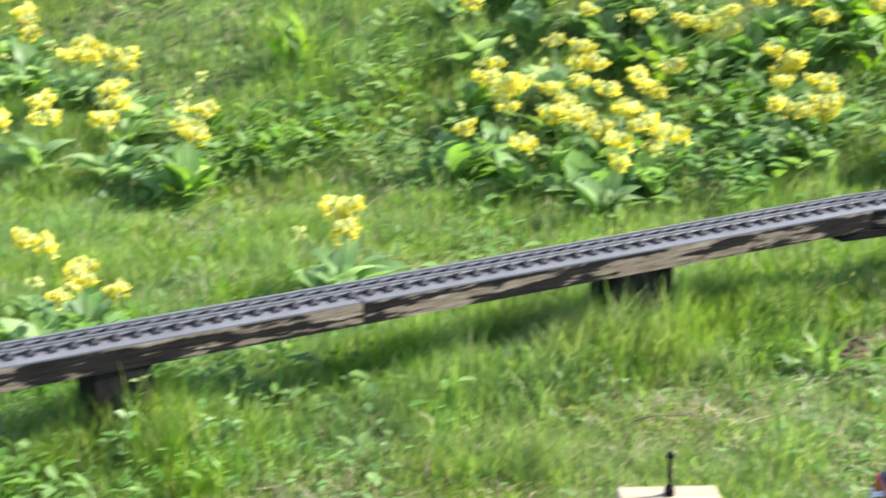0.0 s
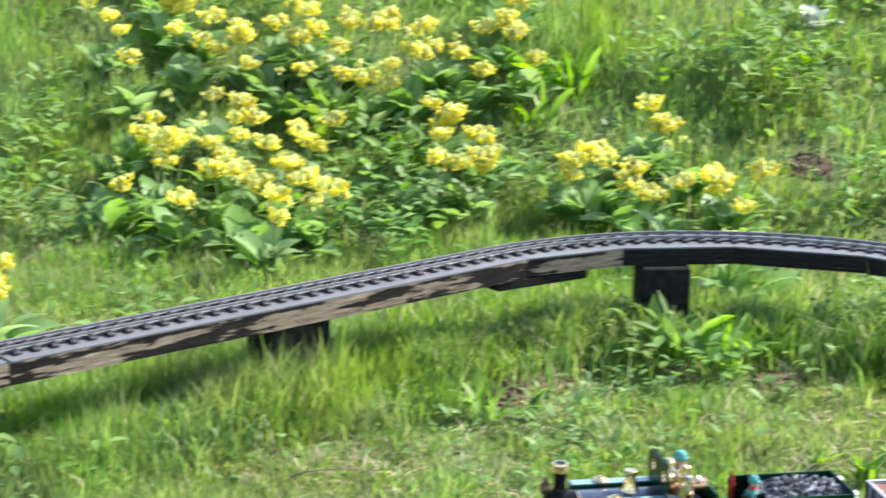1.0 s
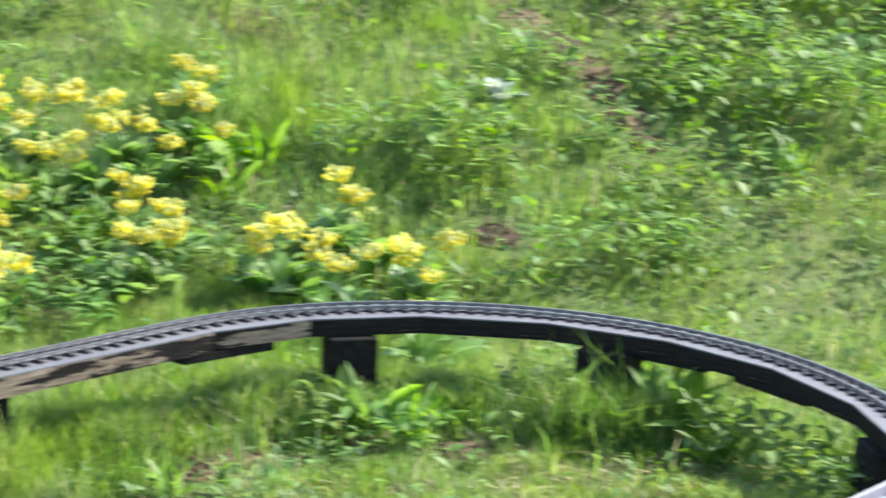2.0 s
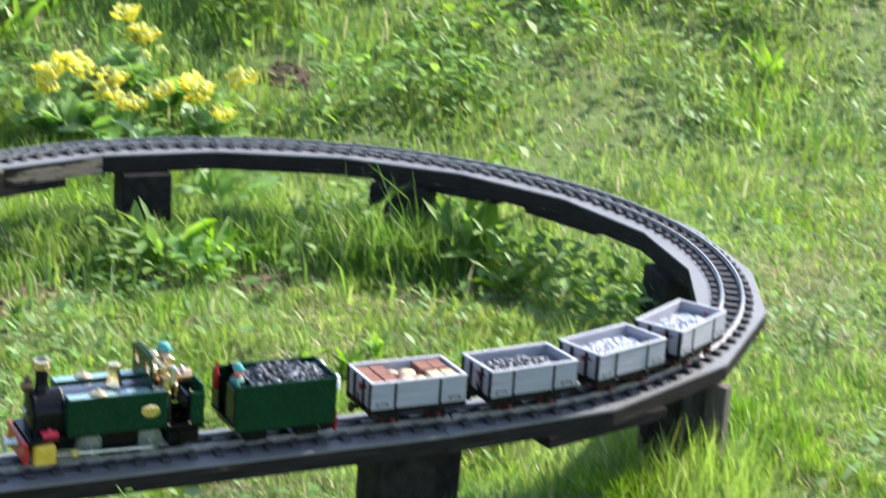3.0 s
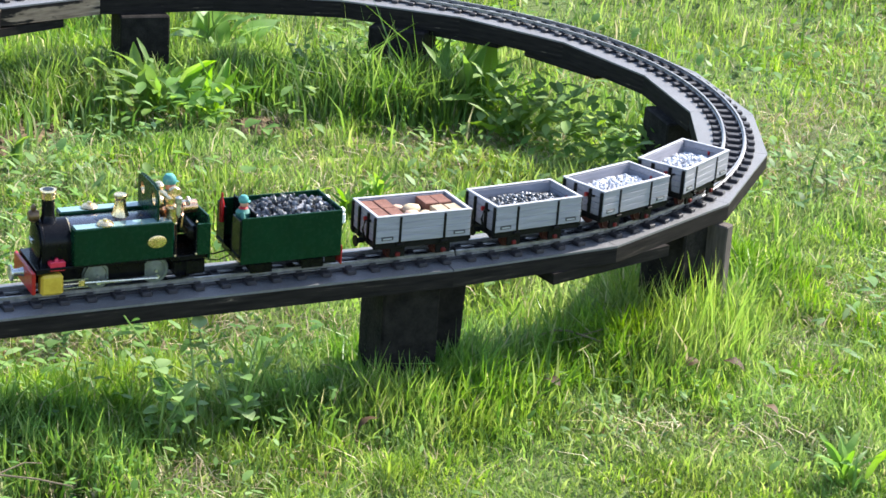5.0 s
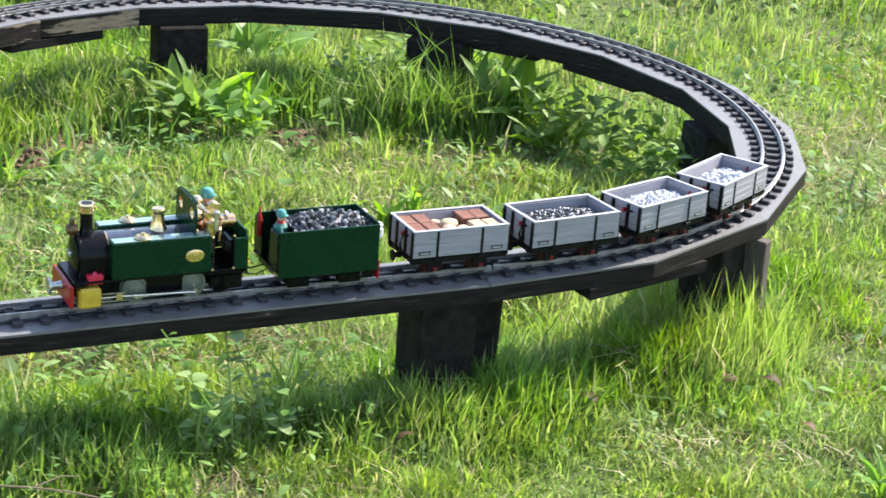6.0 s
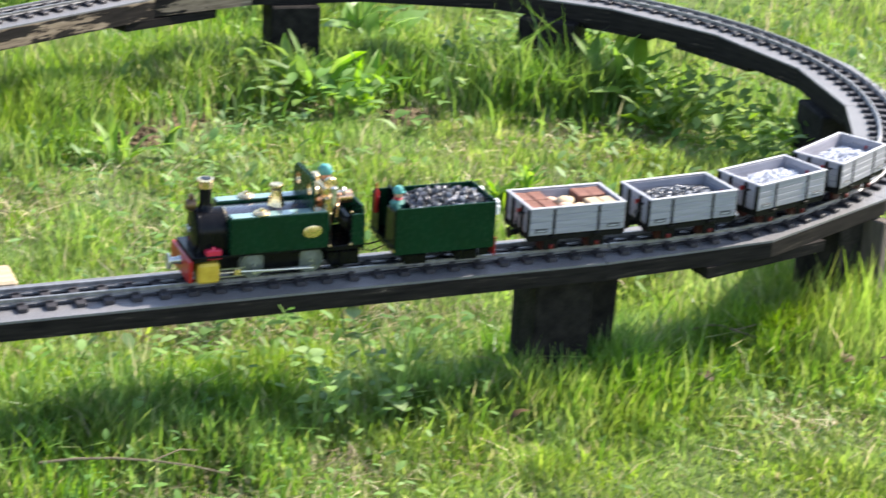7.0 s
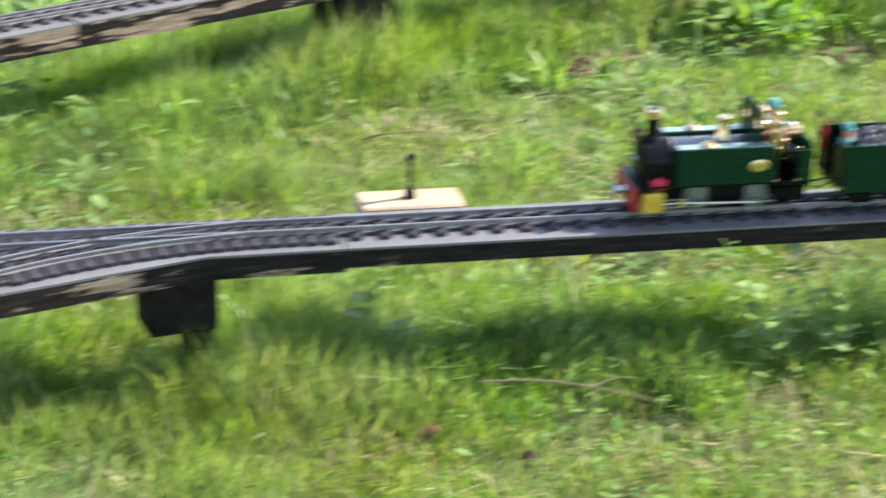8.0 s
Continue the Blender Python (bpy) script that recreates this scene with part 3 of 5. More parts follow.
# locomotive: x forward, y to the left, z over the rail head
LOCO = 0.224
loco = thing("steam_locomotive", vehicle(NOSE, LOCO), "small green side-tank steam locomotive with brass fittings and red buffer beam", "model locomotive", "vehicles of the train")
F, B = LOCO / 2, -LOCO / 2
part("frame", Geo().span(B + 0.006, F - 0.004, -0.0135, 0.0135, 0.012, 0.030, 0.001), BLACK, loco)
part("footplate", Geo().span(B, F - 0.006, -0.038, 0.038, 0.0362, 0.0392, 0.0006), BLACK, loco)
beam = part("buffer_beam", Geo().span(F - 0.005, F, -0.041, 0.041, 0.008, 0.036, 0.0012), RED, loco, "bright red buffer beam")
part("coupler", Geo().lathe([(0.006, 0), (0.0045, 0.004), (0.0045, 0.012), (0.010, 0.0135), (0.010, 0.016), (0.006, 0.0175)], 18, (F, 0, 0.024), "x"), STEEL, beam, "silver round buffer")
g = Geo()
plate_x(g, [(-0.036, 0.033), (0.036, 0.033), (0.030, 0.052), (-0.030, 0.052)], F - 0.028, F - 0.0285)
g.add([(F - 0.006, -0.040, 0.0365), (F - 0.006, 0.040, 0.0365), (F - 0.030, 0.034, 0.043), (F - 0.030, -0.034, 0.043), (F - 0.006, -0.040, 0.033), (F - 0.006, 0.040, 0.033), (F - 0.030, 0.034, 0.033), (F - 0.030, -0.034, 0.033)],
      [(0, 1, 2, 3), (0, 4, 5, 1), (1, 5, 6, 2), (3, 7, 4, 0), (2, 6, 7, 3)])
part("front_plate", g, BLACK, loco)
# smokebox: straight sides under a round top
g = Geo()
outline = [(-0.027, 0.033), (0.027, 0.033), (0.0275, 0.0615)] + [(0.0275 * math.cos(radians(a)), 0.0615 + 0.0275 * math.sin(radians(a))) for a in range(15, 166, 15)] + [(-0.0275, 0.0615)]
plate_x(g, outline, F - 0.052, F - 0.016)
g.lathe([(0.0275, 0), (0.0285, 0.001), (0.0285, 0.003), (0.0275, 0.004)], 28, (F - 0.020, 0, 0.0615), "x")
smoke = part("smokebox", g, BLACK, loco)
part("smokebox_door", Geo().lathe([(0.0245, 0), (0.0245, 0.0015), (0.018, 0.0035), (0.004, 0.0045)], 28, (F - 0.016, 0, 0.0605), "x"), BLACK, smoke)
part("door_handle", Geo().tube([(F - 0.010, -0.006, 0.067), (F - 0.009, 0, 0.064), (F - 0.010, 0.006, 0.061)], 0.0008).lathe([(0.0022, 0), (0.0015, 0.003)], 10, (F - 0.0115, 0, 0.064), "x"), STEEL, smoke, "bright steel dart handle")
chim = part("chimney", Geo().lathe([(0.013, 0), (0.0095, 0.004), (0.0078, 0.010), (0.0078, 0.030), (0.0085, 0.0305)], 22, (F - 0.031, 0, 0.0855)), BLACK, loco)
part("chimney_cap", Geo().lathe([(0.0085, 0), (0.0088, 0.002), (0.0088, 0.005), (0.0100, 0.0085), (0.0106, 0.010), (0.0102, 0.0115), (0.0068, 0.0118), (0.0062, 0.006)], 24, (F - 0.031, 0, 0.1150)), BRASS, chim, "polished brass cap")
# Thin black disc closing the mouth, in place of the shade inside.
part("flue", Geo().lathe([(0.0064, 0), (0.0064, 0.0004)], 20, (F - 0.031, 0, 0.1268)), BLACK, chim)
part("headlamp", Geo().lathe([(0.0065, 0), (0.0075, 0.002), (0.0072, 0.010), (0.0055, 0.0125)], 16, (F - 0.019, 0, 0.0945), "x").lathe([(0.003, 0), (0.0035, 0.006), (0.001, 0.009)], 12, (F - 0.013, 0, 0.100)).tube([(F - 0.014, 0, 0.086), (F - 0.013, 0, 0.092)], 0.002), BRONZE, loco, "small dark bronze headlamp")
for side in (1, -1):
    part("side_lamp", Geo().span(F - 0.043, F - 0.023, side * 0.031 - 0.005, side * 0.031 + 0.005, 0.034, 0.046, 0.0012).lathe([(0.003, 0), (0.002, 0.003)], 10, (F - 0.033, side * 0.031, 0.046)), ROSE, loco, "rose-red side lamp")
# boiler, bands and dome
g = Geo()
plate_x(g, arch(0.0464, 0.060, 0.0815, 0.0052), F - 0.168, F - 0.0545)
part("cladding", g, BOILER, loco, "dark blue sheet over the boiler between the tanks")
boiler = part("boiler", Geo().lathe([(0.0215, 0), (0.0215, 0.118)], 30, (F - 0.170, 0, 0.065), "x"), BOILER, loco, "dark blue polished boiler")
for x in (F - 0.055, F - 0.118):
    part("band", Geo().lathe([(0.0222, 0), (0.0222, 0.003)], 30, (x, 0, 0.065), "x"), BRASS, boiler, "brass boiler band")
part("dome", Geo().lathe([(0.0118, 0), (0.0108, 0.002), (0.0085, 0.008), (0.0066, 0.020), (0.0068, 0.023), (0.0084, 0.025), (0.0084, 0.0275), (0.0076, 0.0285), (0.005, 0.028)], 24, (F - 0.121, 0, 0.0845)), BRASS, loco, "waisted polished brass dome")
# side tanks
for side in (1, -1):
    y0, y1 = sorted((side * 0.0235, side * 0.0415))
    tank = part("side_tank", Geo().span(F - 0.176, F - 0.052, y0, y1, 0.0395, 0.0860, 0.0012), GREEN, loco, "glossy dark green side tank")
    part("tank_top", Geo().span(F - 0.174, F - 0.054, y0 + 0.001, y1 - 0.001, 0.0860, 0.0870), GREEN_SKY_SHEEN, tank, "green tank top, the sky's reflection put into its pale colour")
    part("filler", Geo().lathe([(0.010, 0), (0.0105, 0.0015), (0.0085, 0.004), (0.003, 0.0055), (0.0028, 0.0075), (0.001, 0.008)], 20, (F - 0.092, side * 0.0325, 0.0870)), BRASS, tank, "brass filler lid")
    n = Geo().lathe([(0.0095, 0), (0.0095, 0.0012), (0.0085, 0.0016)], 26, axis="y")
    n.v = [(p[0] * 1.25, p[1] * -side, p[2] * 0.85) for p in n.v]
    n.f = n.f if side < 0 else [q[::-1] for q in n.f]
    part("nameplate", n, BRASS, tank, "oval brass plate", at=pose(F - 0.155, side * 0.0415, 0.0625))
    cyl = part("cylinder", Geo().span(F - 0.040, F - 0.012, side * 0.030 - 0.0085, side * 0.030 + 0.0085, 0.004, 0.030, 0.003), YELLOW, loco, "ochre cylinder block")
    part("piston_rod", Geo().tube([(F - 0.040, side * 0.031, 0.014), (F - 0.066, side * 0.031, 0.014)], 0.0012, 8).span(F - 0.068, F - 0.060, side * 0.031 - 0.002, side * 0.031 + 0.002, 0.010, 0.018, 0.0006), BRASS, cyl)
    part("slide_bar", Geo().span(F - 0.072, F - 0.040, side * 0.031 - 0.0012, side * 0.031 + 0.0012, 0.0185, 0.0197).span(F - 0.072, F - 0.040, side * 0.031 - 0.0012, side * 0.031 + 0.0012, 0.0085, 0.0097), STEEL, cyl)
    rod = part("coupling_rod", Geo().box((F - 0.124, side * 0.0275, 0.0105), (0.082, 0.0016, 0.0035), 0.0005).lathe([(0.0032, -0.001), (0.0032, 0.001)], 12, (F - 0.087, side * 0.0275, 0.0105), "y").lathe([(0.0032, -0.001), (0.0032, 0.001)], 12, (F - 0.161, side * 0.0275, 0.0105), "y"), STEEL, loco, "steel coupling rod")
    part("connecting_rod", Geo().tube([(F - 0.064, side * 0.0305, 0.014), (F - 0.161, side * 0.0305, 0.0105)], 0.0014, 6), STEEL, rod)
    part("cab_side", Geo().span(B + 0.001, B + 0.017, side * 0.040 - 0.0015, side * 0.040 + 0.0015, 0.0395, 0.080, 0.0006), GREEN, loco)
    for x in (B + 0.019, F - 0.178):
        rail_ob = part("handrail", Geo().tube([(x, side * 0.0427, 0.042), (x, side * 0.0427, 0.084)], 0.0005, 8), IRON, loco, "thin dark handrail")
        for z in (0.042, 0.084):
            part("knob", Geo().ball((x, side * 0.0427, z), 0.0017), BRASS, rail_ob, "small brass knob")
    part("step", Geo().span(B + 0.026, B + 0.042, side * 0.036 - 0.003, side * 0.036 + 0.003, 0.012, 0.0135).span(B + 0.027, B + 0.029, side * 0.036 - 0.001, side * 0.036 + 0.001, 0.012, 0.031), BLACK, loco)
wheels(loco, (F - 0.087, F - 0.161), 0.0165, disc_wheel(0.0165, 0.005), WHEEL_GREY, "grey driving wheel")
part("ashpan", Geo().span(F - 0.148, F - 0.100, -0.020, 0.020, 0.010, 0.030, 0.001), BLACK, loco)
part("rear_well", Geo().span(B + 0.002, F - 0.182, -0.031, 0.031, 0.010, 0.030, 0.002), BLACK, loco)
# spectacle plate with round windows cut through, and its short canopy
bm = bmesh.new()
N = 24
outer = [Vector((0, y, z)) for y, z in [(-0.038, 0.082), (0.038, 0.082), (0.038, 0.120), (0.033, 0.126), (0.020, 0.1285), (-0.020, 0.1285), (-0.033, 0.126), (-0.038, 0.120)]]
vs = [bm.verts.new(p) for p in outer]
edges = [bm.edges.new((vs[i], vs[(i + 1) % len(vs)])) for i in range(len(vs))]
for side in (-1, 1):
    c = [bm.verts.new((0, side * 0.0215 + 0.0085 * math.cos(2 * math.pi * k / N), 0.111 + 0.0085 * math.sin(2 * math.pi * k / N))) for k in range(N)]
    edges += [bm.edges.new((c[k], c[(k + 1) % N])) for k in range(N)]
bmesh.ops.triangle_fill(bm, edges=edges, use_beauty=True)
sol = bmesh.ops.solidify(bm, geom=bm.faces[:], thickness=0.0022)
me = bpy.data.meshes.new("spectacle_plate")
bm.to_mesh(me)
bm.free()
me.materials.append(GREEN)
spec = part("spectacle_plate", me, None, loco, "green cab front with two round windows", at=pose(F - 0.158, 0, 0))
part("top_bead", Geo().tube([(-0.001, -0.033, 0.1262), (-0.001, -0.020, 0.1287), (-0.001, 0.020, 0.1287), (-0.001, 0.033, 0.1262)], 0.0013, 8), GREEN, spec)
for side in (-1, 1):
    g = Geo()
    n = 24
    ringv, faces = [], []
    for rr, x in ((0.0080, -0.0005), (0.0104, -0.0005), (0.0104, 0.0042), (0.0080, 0.0042)):
        ringv += [(x - 0.003, side * 0.0215 + rr * math.cos(2 * math.pi * k / n), 0.111 + rr * math.sin(2 * math.pi * k / n)) for k in range(n)]
    for i in range(4):
        for k in range(n):
            k2, i2 = (k + 1) % n, (i + 1) % 4
            faces.append((i * n + k, i * n + k2, i2 * n + k2, i2 * n + k))
    part("window_rim", g.add(ringv, faces), BRASS, spec, "brass window rim")
# fittings behind the plate
fit = part("backhead", Geo().lathe([(0.020, 0), (0.020, 0.004), (0.016, 0.007)], 24, (F - 0.178, 0, 0.072), "x"), COPPER, loco, "copper boiler backhead")
part("gauge", Geo().lathe([(0.0075, 0), (0.0082, 0.002), (0.0080, 0.005), (0.0055, 0.006)], 18, (F - 0.170, 0.012, 0.103), "x"), BRASS, fit)
part("lubricator", Geo().lathe([(0.0068, 0), (0.0072, 0.002), (0.0068, 0.016), (0.0072, 0.018), (0.003, 0.021)], 18, (F - 0.178, 0.028, 0.082)), BRASS, fit)
part("turret", Geo().lathe([(0.0042, -0.030), (0.0046, -0.028), (0.0046, 0.028), (0.0042, 0.030)], 14, (F - 0.176, 0, 0.108), "y").lathe([(0.006, 0), (0.007, 0.004), (0.004, 0.008)], 14, (F - 0.176, -0.018, 0.110)), BRASS, fit)
part("gas_valve", Geo().lathe([(0.0035, 0), (0.0035, 0.012), (0.006, 0.013), (0.006, 0.017), (0.002, 0.018)], 14, (F - 0.192, 0.010, 0.080)).tube([(F - 0.192, 0.010, 0.090), (F - 0.186, 0.020, 0.094), (F - 0.178, 0.028, 0.098)], 0.0012), STEEL, fit)
part("pipe", Geo().tube([(F - 0.172, 0.020, 0.098), (F - 0.182, 0.024, 0.094), (F - 0.186, 0.018, 0.076), (F - 0.190, 0.010, 0.060), (F - 0.190, 0.010, 0.036)], 0.0013).tube([(F - 0.174, -0.012, 0.112), (F - 0.184, -0.016, 0.104), (F - 0.188, -0.022, 0.084), (F - 0.188, -0.024, 0.040)], 0.0013), COPPER, fit)
part("steam_gauge", Geo().lathe([(0.008, 0), (0.009, 0.0015), (0.009, 0.005), (0.007, 0.006)], 20, (F - 0.186, 0.016, 0.112), "y"), BRASS, fit)
part("whistle", Geo().lathe([(0.003, 0), (0.0032, 0.014), (0.0045, 0.015), (0.0045, 0.022), (0.001, 0.024)], 14, (F - 0.184, 0.034, 0.092)), STEEL, fit)
part("fuel_tank", Geo().lathe([(0.004, -0.020), (0.0085, -0.018), (0.0085, 0.018), (0.004, 0.020)], 18, (F - 0.196, 0.012, 0.094), "x"), COPPER, fit, "polished copper fuel tank")
part("valve_wheel", Geo().lathe([(0.0055, 0), (0.006, 0.001), (0.006, 0.0025), (0.002, 0.003)], 16, (F - 0.200, 0.026, 0.106), "x").tube([(F - 0.200, 0.026, 0.106), (F - 0.186, 0.026, 0.106)], 0.0012), STEEL, fit)
part("cross_pipe", Geo().tube([(F - 0.178, -0.030, 0.098), (F - 0.190, -0.010, 0.104), (F - 0.194, 0.020, 0.100), (F - 0.190, 0.034, 0.090), (F - 0.188, 0.034, 0.076)], 0.0012), COPPER, fit)
part("regulator", Geo().tube([(F - 0.183, -0.004, 0.088), (F - 0.190, -0.004, 0.088), (F - 0.190, 0.006, 0.097)], 0.0011).ball((F - 0.190, 0.006, 0.097), 0.003), BRASS, fit)
part("safety_valve", Geo().lathe([(0.005, 0), (0.0055, 0.003), (0.0035, 0.006), (0.0035, 0.013), (0.005, 0.0145), (0.002, 0.017)], 14, (F - 0.166, 0.004, 0.091)), BRASS, fit)
g = Geo()
outline = [(-0.0415, 0.0335), (0.0415, 0.0335), (0.0415, 0.078), (0.034, 0.088), (-0.034, 0.088), (-0.0415, 0.078)]
plate_x(g, outline, B, B + 0.002)
part("back_sheet", g, GREEN, loco)
part("gas_tank", Geo().lathe([(0.004, -0.026), (0.010, -0.023), (0.010, 0.023), (0.004, 0.026)], 18, (B + 0.014, 0, 0.062), "y"), BLACK, loco)
part("cab_floor", Geo().span(B + 0.002, F - 0.176, -0.037, 0.037, 0.033, 0.036), BLACK, loco)
part("drawbar", Geo().tube([(B, 0, 0.026), (B - 0.020, 0.003, 0.024), (B - 0.0375, 0, 0.026)], 0.0011).tube([(B, 0.016, 0.024), (B - 0.020, 0.016, 0.020), (B - 0.0375, 0.016, 0.026)], 0.0008), IRON, loco)
m = vehicle(NOSE, LOCO)
drv = figure(0, 0, 0, 0, 0.096, "")
tagged(part("driver_figure", drv, [CLOTH, FIGURE, CAP], at=m @ pose(F - 0.194, -0.030, 0.026, 0, 0, 200)), "painted model driver in teal overalls and turquoise cap in the cab", "model figure", "figures on the train")


def lumps(name, area, n, size, heap, mat, seed, m, label, category, base):
    """A heap of broken pieces in a vehicle: half sizes of the area, piece size, heap height."""
    rng = random.Random(seed)
    g = Geo()
    for k in range(n):
        x, y = rng.uniform(-1, 1), rng.uniform(-1, 1)
        z = base + heap * (1 - 0.75 * x * x) * (1 - 0.7 * y * y) * rng.uniform(0.6, 1.0)
        g.rock((x * area[0], y * area[1], z), size * rng.uniform(0.6, 1.25), rng)
    g.span(-area[0], area[0], -area[1], area[1], base - 0.012, base + heap * 0.15)
    ob = part(name, g, mat, at=m, smooth=0)
    return tagged(ob, label, category, kind="stuff")


# tender
TEND = 0.140
tm = vehicle(0.366, TEND)
tender = thing("tender", tm, "glossy green four-wheeled tender heaped with coal", "model tender", "vehicles of the train")
H = TEND / 2
part("frame", Geo().span(-H + 0.001, H - 0.006, -0.0345, 0.0345, 0.017, 0.0288, 0.001), BLACK, tender)
for side in (1, -1):
    part("side_panel", Geo().span(-H, H - 0.004, side * 0.0405 - 0.0012, side * 0.0405 + 0.0012, 0.0200, 0.0815, 0.0007), GREEN, tender, "glossy green side panel")
    part("front_panel", Geo().span(H - 0.004, H - 0.0015, side * 0.028 - 0.0135, side * 0.028 + 0.0135, 0.031, 0.079, 0.0006), BLACK, tender)
    part("handrail", Geo().tube([(H + 0.002, side * 0.032, 0.040), (H + 0.006, side * 0.032, 0.042), (H + 0.006, side * 0.032, 0.074), (H + 0.002, side * 0.032, 0.076)], 0.0007), IRON, tender)
    for x in (-0.035, 0.035):
        part("axle_guard", Geo().span(x - 0.015, x + 0.015, side * 0.033 - 0.0015, side * 0.033 + 0.0015, 0.004, 0.0168, 0.001), BLACK, tender)
    part("rear_step", Geo().span(-0.066, -0.052, side * 0.033 - 0.0015, side * 0.033 + 0.0015, 0.008, 0.0168), BLACK, tender)
    part("step", Geo().span(H - 0.016, H - 0.002, side * 0.035 - 0.005, side * 0.035 + 0.005, 0.024, 0.0265).span(H - 0.010, H - 0.008, side * 0.037 - 0.001, side * 0.037 + 0.001, 0.024, 0.032), BRASS, tender)
part("rear_panel", Geo().span(-H - 0.0005, -H + 0.002, -0.0393, 0.0393, 0.0290, 0.083, 0.0006), GREEN, tender)
part("bunker_front", Geo().span(H - 0.024, H - 0.022, -0.039, 0.039, 0.031, 0.086, 0.0006), BLACK, tender)
part("floor", Geo().span(-H + 0.002, H, -0.039, 0.039, 0.029, 0.0315), BLACK, tender)
rb = part("rear_beam", Geo().span(-H - 0.0030, -H - 0.0008, -0.0400, 0.0400, 0.0070, 0.0325, 0.0006), RED, tender, "red rear buffer beam")
part("coupler", Geo().lathe([(0.005, 0), (0.004, -0.006), (0.008, -0.008), (0.008, -0.010)], 16, (-H - 0.004, 0, 0.020), "x"), STEEL, rb)
part("tail_lamp", Geo().span(-H - 0.010, -H - 0.002, 0.020, 0.030, 0.058, 0.072, 0.0015).lathe([(0.004, 0), (0.0045, 0.004), (0.002, 0.007)], 12, (-H - 0.006, 0.025, 0.072)), WHITE, tender, "white tail lamp")
part("tail_lamp", Geo().span(-H - 0.010, -H - 0.002, -0.030, -0.020, 0.058, 0.072, 0.0015).lathe([(0.004, 0), (0.0045, 0.004), (0.002, 0.007)], 12, (-H - 0.006, -0.025, 0.072)), WHITE, tender, "white tail lamp")
part("extinguisher", Geo().lathe([(0.0028, 0), (0.0032, 0.001), (0.0032, 0.026), (0.0018, 0.030), (0.0016, 0.036), (0.001, 0.039)], 16, (H + 0.001, -0.018, 0.058)), RED, tender, "red bottle-shaped cylinder")
wheels(tender, (-0.035, 0.035), 0.0135, disc_wheel(0.0135, 0.005), IRON, "black tender wheel")
rng = random.Random(5)
ROCKS = [Geo().rock((0, 0, 0), 1.0, rng).mesh("coal_lump", [COAL], 0) for _ in range(6)]
heap = thing("coal_heap", tm, "heap of shiny grey-black coal lumps in the tender", "coal", kind="stuff")
part("bed", Geo().span(-H + 0.003, H - 0.026, -0.038, 0.038, 0.0316, 0.070), COAL, heap)
for k in range(260):
    x, y = rng.uniform(-1, 1), rng.uniform(-1, 1)
    z = 0.0715 + 0.016 * (1 - 0.8 * x * x) * (1 - 0.6 * y * y) * rng.uniform(0.5, 1.1)
    q = rng.uniform(0.0024, 0.0056)
    m4 = pose(-0.013 + x * 0.054, y * 0.034, z, rng.uniform(0, 360), rng.uniform(0, 360), rng.uniform(0, 360)) @ Matrix.Scale(q, 4)
    part("coal_lump", rng.choice(ROCKS), None, heap, at=m4)
tagged(part("fireman_figure", figure(0, 0, 0, 0, 0.072, "", True), [CLOTH, FIGURE, CAP, RED], at=tm @ pose(H - 0.014, 0.018, 0.0316, 0, 0, 150)), "painted model fireman with turquoise cap and red neckerchief on the tender", "model figure", "figures on the train")

# wagons
WAG, WH, WW = 0.136, 0.068, 0.0375
Z0, Z1 = 0.0290, 0.0645


